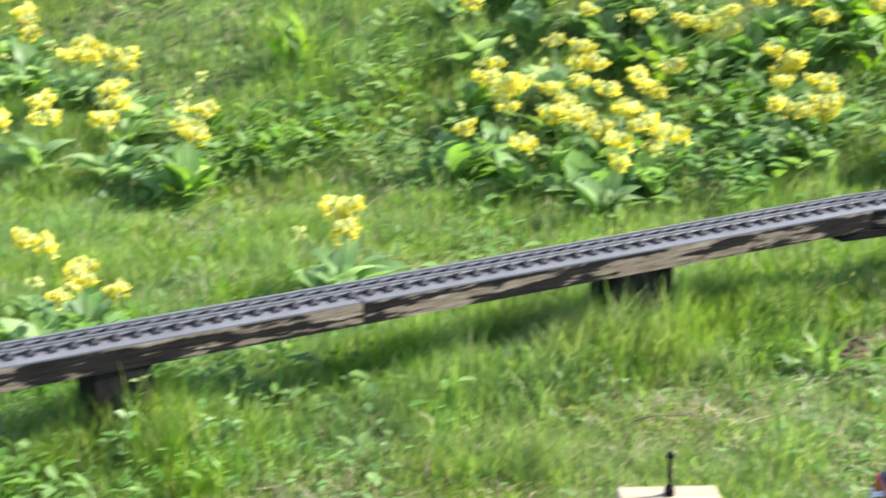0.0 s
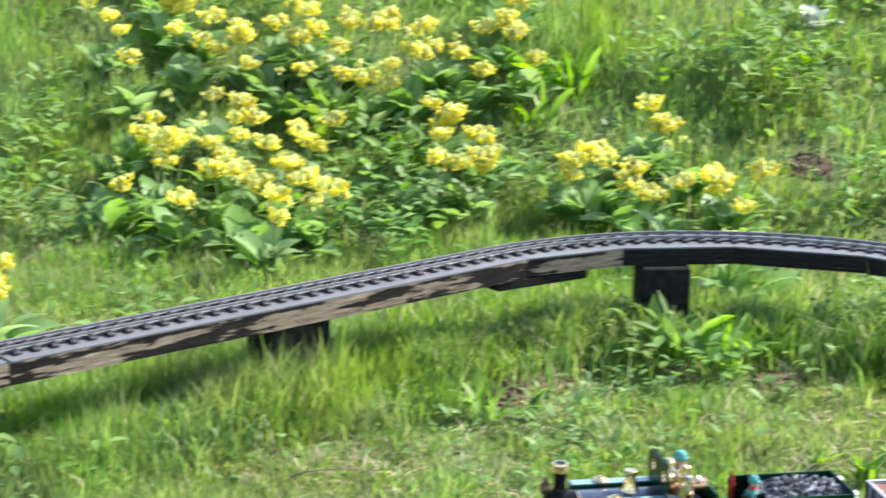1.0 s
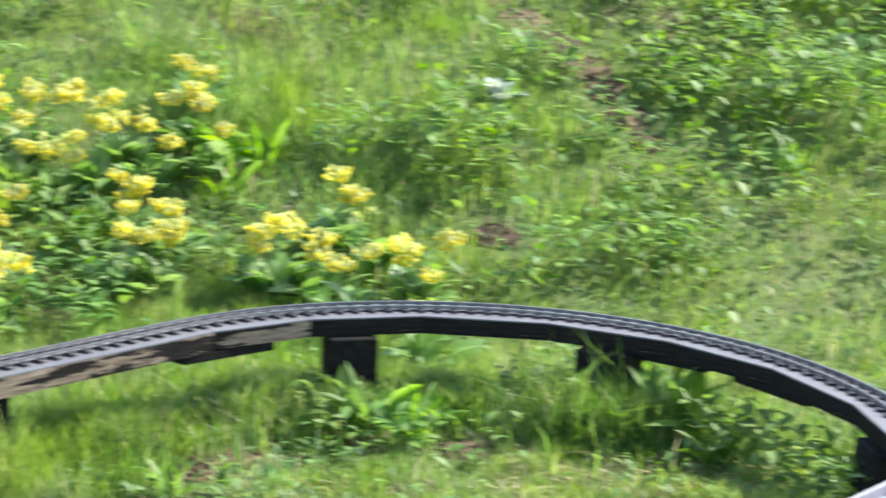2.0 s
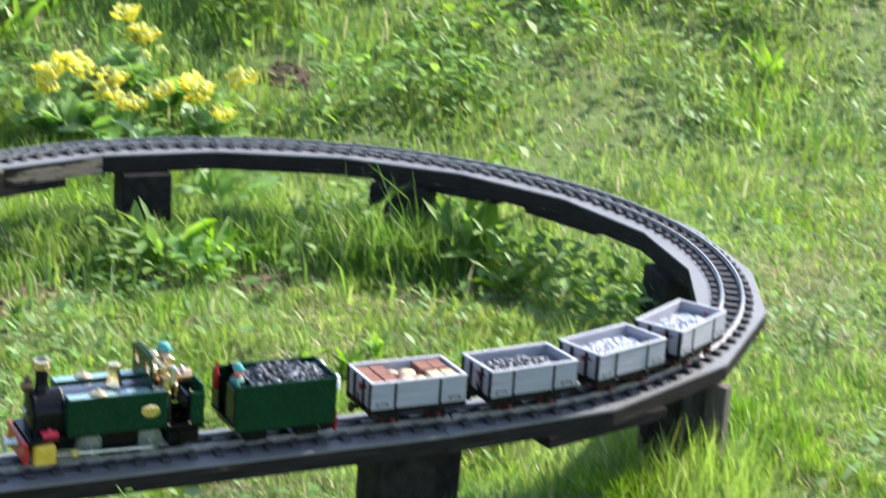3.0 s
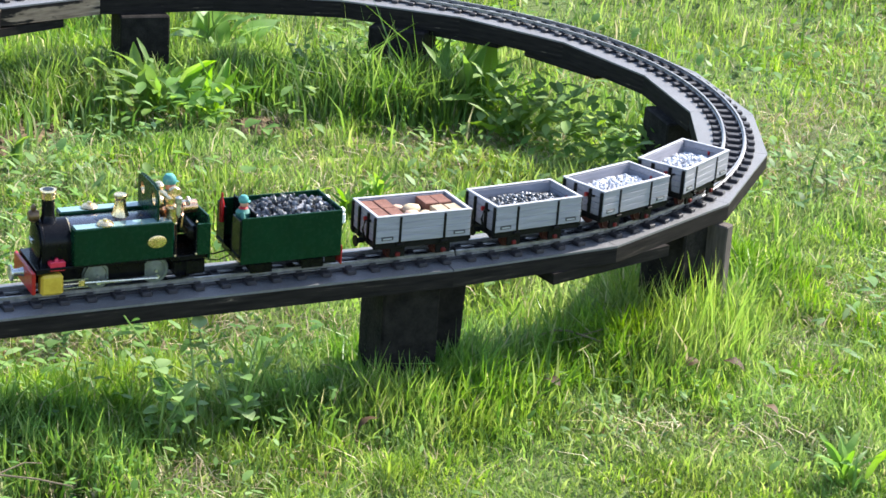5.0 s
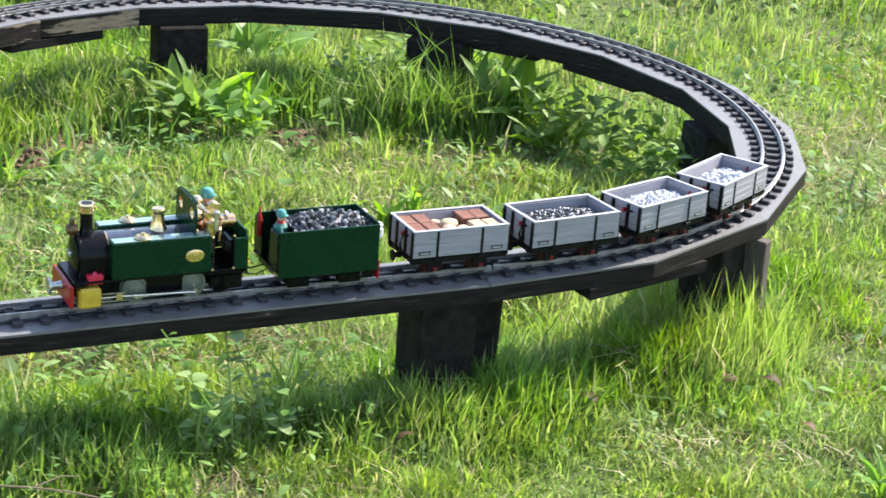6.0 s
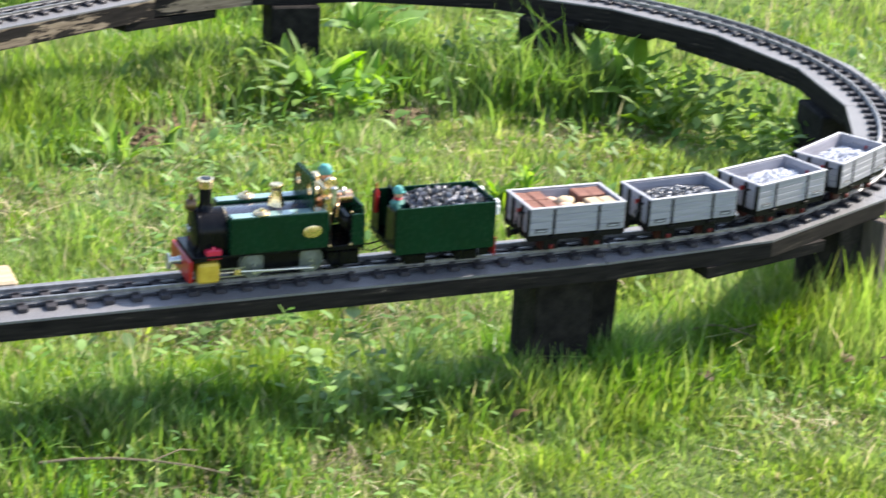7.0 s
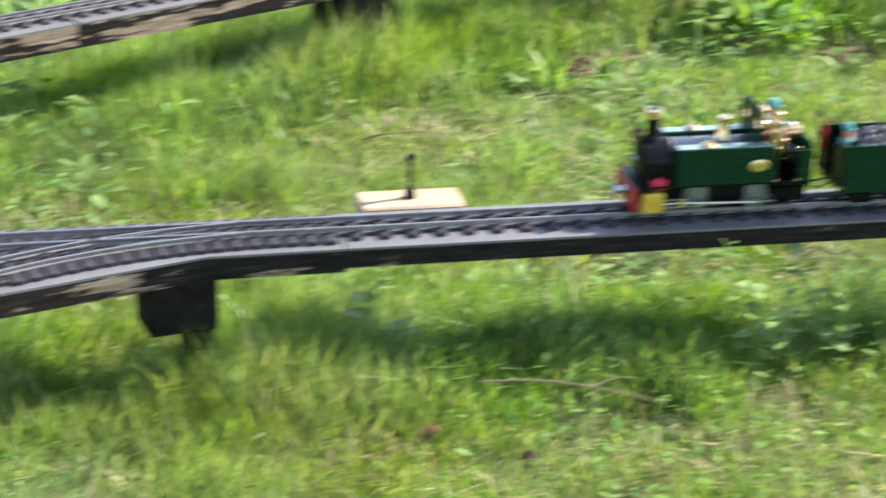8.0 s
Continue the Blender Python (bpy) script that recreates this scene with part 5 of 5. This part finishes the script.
def weeds():
    """Patches of leafy weeds: behind the bend, by the far posts and at the front."""
    x, y, r = scatter(210000, 81, 0.3)
    spots = value_noise(x, y, 0.30, 33)
    w = spots * 1.9 - 1.15
    w += np.where((x > 0.25) & (y > 4.65 + 0.8 * np.clip(x - 0.6, 0, 0.9)), 0.58 + 1.1 * (value_noise(x, y, 0.16, 57) - 0.5), 0.0) + np.where((np.abs(x - 0.52) < 0.25) & (np.abs(y - 4.02) < 0.16), 0.4, 0.0)
    w += np.where((x < -1.1) & (y < 2.9), 0.4, 0.0) - np.where((y < 3.6) & (x > -0.8), 0.45, 0.0) - np.where((x > 0.95) & (y < 4.7), 0.5, 0.0)
    w += np.where((x < 0.3) & (y > 4.2), 0.9 * (value_noise(x, y, 0.13, 58) - 0.55), 0.0)
    w -= np.where((y < 2.6) & (x > -1.0), 1.0, 0.0)
    w += np.where((np.abs(np.hypot(x - CX, y - CY) - 0.54) < 0.14) & (np.abs(np.arctan2(y - CY, x - CX) - 0.55) < 0.65), 0.05, 0.0)
    k = r.rand(len(x)) < np.clip(w, 0.0, 1)
    x, y = x[k], y[k]
    n = len(x)
    d = off_line(x, y)
    z = heights(x, y) + 0.02 + np.where(d < 0.09, 0.05, np.where(y > 4.5, 0.12, 0.08)) * r.rand(n)
    z += np.where((x > 0.25) & (y > 4.6), 0.16, 0.07) * np.clip(value_noise(x, y, 0.22, 55) * 1.8 - 0.7, 0, 1) * r.rand(n) * np.where(y > 4.2, 1.0, 0.0)
    ln = (0.016 + 0.026 * r.rand(n)) * (1 + np.clip(y - 3, 0, 8) * 0.12)
    # a leafy fringe against the inside of the bend
    m = 380
    a, q = 0.05 + 0.75 * r.rand(m), RAD - HALF - 0.015 - 0.10 * r.rand(m) ** 1.4
    fx, fy = CX + q * np.cos(a), CY + q * np.sin(a)
    x, y, z = np.append(x, fx), np.append(y, fy), np.append(z, heights(fx, fy) + 0.02 + 0.11 * r.rand(m))
    ln = np.append(ln, 0.018 + 0.022 * r.rand(m))
    n = len(x)
    v, t = leaf_scatter(x, y, z, ln, 0.36 + 0.34 * r.rand(n), r)
    tagged(part("weed_leaves", foreach_mesh("weed_leaves", v, t, WEED), None), "dense patches of broad-leaved green weeds in the lawn", "weeds", kind="stuff")


def herbs():
    """Small broad leaves of daisies, clover and seedlings between the grass."""
    x, y, r = scatter(90000, 44, 1.2)
    patch = value_noise(x, y, 0.35, 9) + np.where((x > 0.3) & (y > 4.7), 0.30, 0) + np.where((y > 4.3), 0.10, 0) + np.where((x < -1.05) & (y < 2.9), 0.35, 0) + np.where((x > 0.9) & (y < 5.6), 0.14, 0) + np.where((x < 0.3) & (x > -0.3) & (y < 2.45), 0.15, 0)
    k = r.rand(len(x)) < np.clip(patch * 2.2 - 0.75, 0.05, 1) * np.where((y < 2.32) | ((x > 0.45) & (y < 2.9)), 0.45, 1.0)
    x, y = x[k], y[k]
    n = len(x)
    z = heights(x, y) + 0.008 + 0.03 * r.rand(n) ** 1.5
    z += np.where(((x < -1.05) & (y < 2.9)) | ((x < 0.3) & (x > -0.3) & (y < 2.5)), 0.045 * r.rand(n), 0)
    a = r.rand(n) * 2 * np.pi
    ln = (0.010 + 0.022 * r.rand(n) ** 2.5) * (1 + np.clip(y - 2.5, 0, 8) * 0.12)
    ln *= np.where(y < 2.45, 0.72, 1.0)
    wd = ln * (0.3 + 0.3 * r.rand(n))
    pitch = (r.rand(n) - 0.25) * 1.1
    dx, dy = np.cos(a), np.sin(a)
    px, py = -dy, dx
    c, s = np.cos(pitch), np.sin(pitch)
    v = np.empty((n, 6, 3))
    for i, (f, w, up) in enumerate(((0, 0, 0), (0.4, 1, 0.16), (0.4, -1, 0.16), (0.8, 0.75, 0.1), (0.8, -0.75, 0.1), (1.08, 0, -0.05))):
        v[:, i, 0] = x + dx * ln * f * c + px * wd * w * 0.5
        v[:, i, 1] = y + dy * ln * f * c + py * wd * w * 0.5
        v[:, i, 2] = z + ln * f * s + wd * up
    base = np.arange(n)[:, None] * 6
    t = np.concatenate([base + np.array([q]) for q in ([0, 1, 2], [1, 3, 4], [1, 4, 2], [3, 5, 4])], 1).reshape(-1, 3)
    ob = part("herb_leaves", foreach_mesh("herb_leaves", v.reshape(-1, 3), t, HERB), None)
    tagged(ob, "small broad green leaves of low herbs in the lawn", "herbs", kind="stuff")


def leaf_mesh(name, wide, stalk, curl, wave, mat, n=7):
    """A leaf of length 1 along x: midrib fold, arching, waved margin."""
    pts, faces = [], []
    for i in range(n + 1):
        u = i / n
        w = wide * (math.sin(math.pi * min(1, max(0, (u - stalk) / (1 - stalk)) ** 0.8)) ** 0.75 if u > stalk else 0.06) + 0.008
        zz = curl * (u * 1.2 - 1.1 * u * u)
        k = wave * math.sin(u * 19)
        pts += [(u, w, zz + 0.22 * w + k), (u, 0, zz), (u, -w, zz + 0.22 * w - k)]
    for i in range(n):
        a = i * 3
        faces += [(a, a + 1, a + 4, a + 3), (a + 1, a + 2, a + 5, a + 4)]
    return Geo().add(pts, faces).mesh(name, [mat], 80)


DOCK_LEAVES = [leaf_mesh("leaf", w, 0.12, c, 0.015, DOCK) for w, c in ((0.062, 0.50), (0.078, 0.70), (0.050, 0.35))]
COW_LEAVES = [leaf_mesh("leaf", w, 0.22, c, 0.02, COW_LEAF, 6) for w, c in ((0.19, 0.4), (0.24, 0.6), (0.17, 0.8))]
COW_PALE = leaf_mesh("leaf", 0.24, 0.2, 0.6, 0.02, PALE_LEAF, 6)
ROUND_LEAVES = [leaf_mesh("leaf", w, 0.2, c, 0.012, ROUND_LEAF, 5) for w, c in ((0.34, 0.2), (0.42, 0.35))]


def dock(x, y, size, n, seed, label, group="clumps of long-leaved weeds"):
    rng = random.Random(seed)
    ob = thing("weed_clump", pose(x, y, rise(x, y)), label, "weed", group)
    n = int(n * 1.4)
    for k in range(n):
        a = 360 * k / n + rng.uniform(-22, 22)
        ln = size * rng.uniform(0.4, 0.95)
        m = pose(rng.uniform(-0.2, 0.2) * size, rng.uniform(-0.2, 0.2) * size, 0.0, 0, 0, a) @ pose(0, 0, 0, 0, -rng.uniform(22, 74), 0) @ pose(0, 0, 0, rng.uniform(-45, 45)) @ Matrix.Scale(ln, 4)
        part("leaf", rng.choice(DOCK_LEAVES), None, ob, at=m)
    return ob


def stalky(x, y, tall, seed, label, n=4):
    """A branching weed with rounded leaves up its stems."""
    rng = random.Random(seed)
    ob = thing("stalked_weed", pose(x, y, rise(x, y)), label, "weed", "stalked weeds")
    for k in range(n):
        a, le = rng.uniform(0, 6.28), rng.uniform(0.15, 0.55)
        hh = tall * rng.uniform(0.6, 1.1)
        path = [(0, 0, 0), (math.cos(a) * le * hh * 0.4, math.sin(a) * le * hh * 0.4, hh * 0.55), (math.cos(a) * le * hh, math.sin(a) * le * hh, hh)]
        st = part("stem", Geo().tube(path, 0.0021, 6, 0.5), STEM, ob)
        for j in range(7):
            u = rng.uniform(0.25, 1.0)
            p = Vector(path[1]).lerp(Vector(path[2]), max(0, (u - 0.5) * 2)) if u > 0.5 else Vector(path[0]).lerp(Vector(path[1]), u * 2)
            m = pose(p.x, p.y, p.z, 0, 0, rng.uniform(0, 360)) @ pose(0, 0, 0, 0, rng.uniform(-45, 12), 0) @ Matrix.Scale(rng.uniform(0.014, 0.029), 4)
            part("leaf", rng.choice(ROUND_LEAVES), None, st, at=m)
    return ob


def umbel(seed, open_bells=True):
    """A one-sided cluster of drooping yellow bells on short stalks."""
    rng = random.Random(seed)
    g = Geo()
    for k in range(13 if open_bells else 7):
        a = rng.uniform(0, 6.28)
        out = rng.uniform(0.004, 0.020 if open_bells else 0.011)
        tip = Vector((math.cos(a) * out + 0.006, math.sin(a) * out, rng.uniform(-0.014, 0.013)))
        d = Vector((math.cos(a) * 0.5, math.sin(a) * 0.5, rng.uniform(-1.1, -0.15))).normalized()
        q = d.to_track_quat("Z", "Y").to_matrix()
        g.slot = 1
        g.tube([(0, 0, 0), tuple(tip * 0.6 + Vector((0, 0, 0.004))), tuple(tip)], 0.0008, 4)
        n = 7
        rings = [(0.0024, 0.0), (0.0044, 0.004), (0.0042, 0.011)]
        for i in range(2):
            pts = [tip + q @ Vector((r * math.cos(2 * math.pi * j / n), r * math.sin(2 * math.pi * j / n), h)) for r, h in rings[i:i + 2] for j in range(n)]
            g.add(pts, [(j, (j + 1) % n, n + (j + 1) % n, n + j) for j in range(n)])
        if not open_bells:
            continue
        g.slot = 0
        flare = [(0.0034, 0.010), (0.0040, 0.0145), (0.0094, 0.0175)]
        for i in range(2):
            pts = [tip + q @ Vector((r * math.cos(2 * math.pi * j / 10) * (1.12 if j % 2 else 0.88), r * math.sin(2 * math.pi * j / 10) * (1.12 if j % 2 else 0.88), h)) for r, h in flare[i:i + 2] for j in range(10)]
            g.add(pts, [(j, (j + 1) % 10, 10 + (j + 1) % 10, 10 + j) for j in range(10)])
        g.add([tip + q @ Vector((0.0089 * math.cos(2 * math.pi * j / 10), 0.0089 * math.sin(2 * math.pi * j / 10), 0.0163)) for j in range(10)], [tuple(range(10))])
    return g.mesh("flower_head", [PETAL, CALYX], 60)


HEADS = [umbel(s) for s in (1, 2, 3, 4)]
BUDS = [umbel(s, False) for s in (5, 6)]


def cowslip(x, y, stems, seed):
    rng = random.Random(seed)
    ob = thing("cowslip", pose(x, y, rise(x, y)), "cowslip in full yellow bloom over a rosette of crinkled leaves", "flower", "cowslips in the lawn")
    for k in range(13 + 4 * stems):
        m = pose(rng.uniform(-0.03, 0.03), rng.uniform(-0.03, 0.03), 0.0, 0, 0, rng.uniform(0, 360)) @ pose(0, 0, 0, 0, -rng.uniform(15, 60), 0) @ pose(0, 0, 0, rng.uniform(-20, 20)) @ Matrix.Scale(rng.uniform(0.07, 0.15), 4)
        part("leaf", rng.choice(COW_LEAVES), None, ob, at=m)
    for k in range(stems + (stems + 1) // 2):
        a, out = rng.uniform(0, 6.28), rng.uniform(0.01, 0.045 + 0.02 * stems)
        hh = rng.uniform(0.135, 0.215)
        top = (math.cos(a) * out, math.sin(a) * out, hh)
        b = (rng.uniform(-0.02, 0.02), rng.uniform(-0.02, 0.02), 0)
        st = part("stem", Geo().tube([b, (top[0] * 0.6, top[1] * 0.6, hh * 0.6), top], 0.0021, 6, 0.7), STEM, ob)
        bud = rng.random() < 0.15
        part("flower_head", rng.choice(BUDS if bud else HEADS), None, st, "cluster of pale green buds" if bud else "cluster of drooping yellow bells", at=pose(*top, rng.uniform(-15, 15), rng.uniform(-15, 15), rng.uniform(0, 360)) @ Matrix.Scale(rng.uniform(0.85, 1.25) * (0.8 if bud else 1), 4))
    return ob


def soil_patch(spots, seed, label):
    """Bare crumbly earth breaking through the grass: rough clods over overlapping spots, sinking into the ground at the rim."""
    g, rng = Geo(), random.Random(seed)
    for x, y, rad in spots:
        n, pts, faces = 14, [(x, y, rise(x, y) + 0.012)], []
        for k in range(1, 7):
            for j in range(n):
                a = 2 * math.pi * (j + 0.5 * (k % 2)) / n
                q = rad * 1.25 * k / 6 * (1 + 0.25 * noise.noise((math.cos(a) * 1.5 + x * 9, math.sin(a) * 1.5 + y * 9, 2)))
                px, py = x + q * math.cos(a), y + q * math.sin(a)
                pts.append((px, py, rise(px, py) + 0.012 * (1 - (k / 6) ** 2) + rng.uniform(-0.005, 0.006) - (0.012 if k == 6 else 0)))
        faces += [(0, 1 + j, 1 + (j + 1) % n) for j in range(n)]
        for k in range(5):
            faces += [(1 + k * n + j, 1 + (k + 1) * n + j, 1 + (k + 1) * n + (j + 1) % n, 1 + k * n + (j + 1) % n) for j in range(n)]
        g.add(pts, faces)
        for _ in range(int(40 * rad / 0.1)):
            a, q = rng.uniform(0, 6.28), rad * 1.1 * math.sqrt(rng.random())
            px, py = x + q * math.cos(a), y + q * math.sin(a)
            g.rock((px, py, rise(px, py) + 0.010), rng.uniform(0.003, 0.010), rng)
    tagged(part("bare_soil", g, SOIL, smooth=0), label, "bare soil", kind="stuff")


soil_patch([(0.87, 5.60, 0.05), (0.83, 5.76, 0.07), (0.79, 5.92, 0.07), (0.73, 6.08, 0.08), (0.66, 6.24, 0.08), (0.57, 6.40, 0.085), (0.47, 6.58, 0.07)], 3, "strip of crumbly red-brown earth down the grassy bank")
soil_patch([(-0.14, 3.85, 0.10), (-0.18, 3.66, 0.08), (-0.16, 3.75, 0.075), (-0.22, 3.53, 0.04), (0.28, 3.70, 0.04), (-0.27, 5.35, 0.07), (0.42, 5.05, 0.06), (-0.62, 4.55, 0.05), (-0.05, 1.98, 0.03)], 4, "bare brown earth showing through the worn lawn")
lawn()
long_grass()
outer_lawn()
thatch()
herbs()
weeds()
BED_LEFT = [(-2.59, 5.01, 1), (-2.52, 4.90, 1), (-2.49, 4.80, 1), (-2.31, 4.74, 3), (-2.20, 4.79, 1), (-2.10, 4.63, 1), (-2.07, 4.52, 3), (-1.88, 4.56, 1), (-1.82, 4.28, 2), (-1.97, 4.27, 1),
            (-2.19, 4.28, 2), (-1.75, 4.16, 1), (-1.65, 3.22, 1), (-1.54, 3.13, 2), (-1.19, 3.54, 3), (-1.55, 2.99, 1)]
BED_BACK = [(-1.42, 5.35, 2), (-1.30, 5.51, 3), (-1.37, 5.62, 1), (-1.21, 5.44, 1), (-1.18, 5.25, 2), (-1.31, 5.10, 1), (-0.97, 5.41, 3), (-0.89, 5.36, 2), (-1.03, 5.28, 2), (-0.77, 5.36, 4),
            (-0.81, 5.17, 3), (-0.69, 5.11, 3), (-0.92, 5.14, 2), (-0.61, 5.18, 1), (-0.54, 5.31, 5), (-0.46, 5.22, 1), (-0.38, 5.63, 1), (-0.35, 5.42, 2), (-0.32, 5.31, 1)]
BED_FRONT = [(-1.04, 4.93, 5), (-1.20, 4.81, 3), (-1.01, 4.74, 2), (-1.11, 4.59, 4), (-1.17, 4.47, 1), (-1.01, 4.30, 1), (-0.84, 4.65, 5), (-0.93, 4.49, 2), (-0.85, 4.37, 2), (-0.79, 4.23, 2),
             (-0.73, 4.40, 3), (-0.77, 4.80, 1), (-0.47, 4.93, 3), (-0.39, 4.89, 2), (-0.39, 4.67, 2), (-0.49, 4.71, 1), (-0.13, 4.69, 3), (-0.03, 4.66, 1), (0.03, 4.96, 2), (0.11, 4.83, 1),
             (0.21, 4.61, 3), (0.04, 4.52, 2), (0.22, 4.21, 1)]
for k, (x, y, n) in enumerate(BED_LEFT + BED_BACK + BED_FRONT):
    cowslip(x, y, n, 100 + k)

LONG = "clump of long bright green lance-shaped weed leaves"
for k, (x, y, size, n) in enumerate(LONG_LEAVED):
    dock(x, y, size, n, 300 + k, LONG)
DARK = "low rosette of broad dark green leaves in the lawn"
for k, (x, y, size, n) in enumerate([(-0.57, 4.98, 0.18, 14), (-0.77, 5.04, 0.20, 16), (-1.25, 4.80, 0.18, 14), (-0.26, 5.18, 0.16, 12), (-0.20, 5.36, 0.2, 14), (0.88, 5.18, 0.15, 10), (1.24, 5.43, 0.18, 12), (1.69, 5.14, 0.16, 12), (1.77, 5.68, 0.2, 14), (0.48, 5.62, 0.16, 10), (1.30, 5.82, 0.2, 12), (-1.81, 5.06, 0.2, 14)]):
    dock(x, y, size, n, 340 + k, DARK, "leafy rosettes")
for k, (x, y, tall) in enumerate([(0.12, 2.325, 0.19), (0.17, 2.345, 0.16), (0.07, 2.315, 0.12), (0.44, 3.86, 0.13), (0.50, 3.84, 0.14), (0.39, 3.90, 0.12), (-0.53, 2.10, 0.07), (-0.41, 2.27, 0.10), (-0.36, 2.24, 0.09), (-1.24, 2.62, 0.15), (-1.12, 2.68, 0.14), (-1.30, 2.72, 0.16), (0.56, 4.12, 0.13), (0.90, 4.15, 0.12)]):
    stalky(x, y, tall, 400 + k, "stalked weed with rounded leaves beside the trestle")

pale = thing("pale_rosette", pose(0.45, 5.64, rise(0.45, 5.64)), "pale silvery-leaved plant standing in the grass", "plant")
for k in range(9):
    part("leaf", COW_PALE, None, pale, at=pose(0, 0, 0.05, 0, 0, k * 40 + random.uniform(-12, 12)) @ pose(0, 0, 0, 0, -random.uniform(28, 75), 0) @ Matrix.Scale(random.uniform(0.08, 0.12), 4))

# dry leaves lying in the grass
for k, (x, y) in enumerate([(-0.30, 2.01), (-0.19, 1.99), (0.80, 2.51), (0.87, 2.37), (0.61, 2.45), (0.32, 2.31), (0.86, 2.53), (1.45, 3.2), (-0.55, 3.1), (0.49, 5.53), (1.3, 2.55)]):
    m = pose(x, y, rise(x, y) + 0.04, random.uniform(-25, 25), random.uniform(-25, 25), random.uniform(0, 360)) @ Matrix.Scale(random.uniform(0.022, 0.034), 4)
    me = leaf_mesh("dry_leaf", 0.3, 0.05, 0.7, 0.03, STRAW, 5)
    tagged(part("dry_leaf", me, None, at=m), "curled dry brown leaf lying in the grass", "dry leaf", "dry leaves")


def twig(x, y, length, turn, seed):
    """A thin bent dead stalk lying over the grass, with a short side shoot."""
    rng = random.Random(seed)
    pts = [(length * (u - 0.5), 0.02 * length * math.sin(4 * u + seed), 0.045 + 0.012 * math.sin(3 * u) + rng.uniform(-0.003, 0.003)) for u in (0, 0.2, 0.4, 0.6, 0.8, 1.0)]
    g = Geo().tube(pts, 0.0019, 6, 0.5)
    g.tube([pts[3], (pts[3][0] + 0.03, 0.02, pts[3][2] + 0.008), (pts[3][0] + 0.05, 0.028, pts[3][2] + 0.004)], 0.0011, 5, 0.5)
    tagged(part("twig", g, TWIG, at=pose(x, y, rise(x, y), 0, 0, turn)), "thin dry brown stalk lying across the grass", "twig", "dry stalks")


for k, (x, y, length, turn) in enumerate([(-0.14, 2.155, 0.22, -4), (0.66, 2.60, 0.10, -25), (0.34, 2.44, 0.10, 115), (-0.45, 3.0, 0.14, 12)]):
    twig(x, y, length, turn, k)
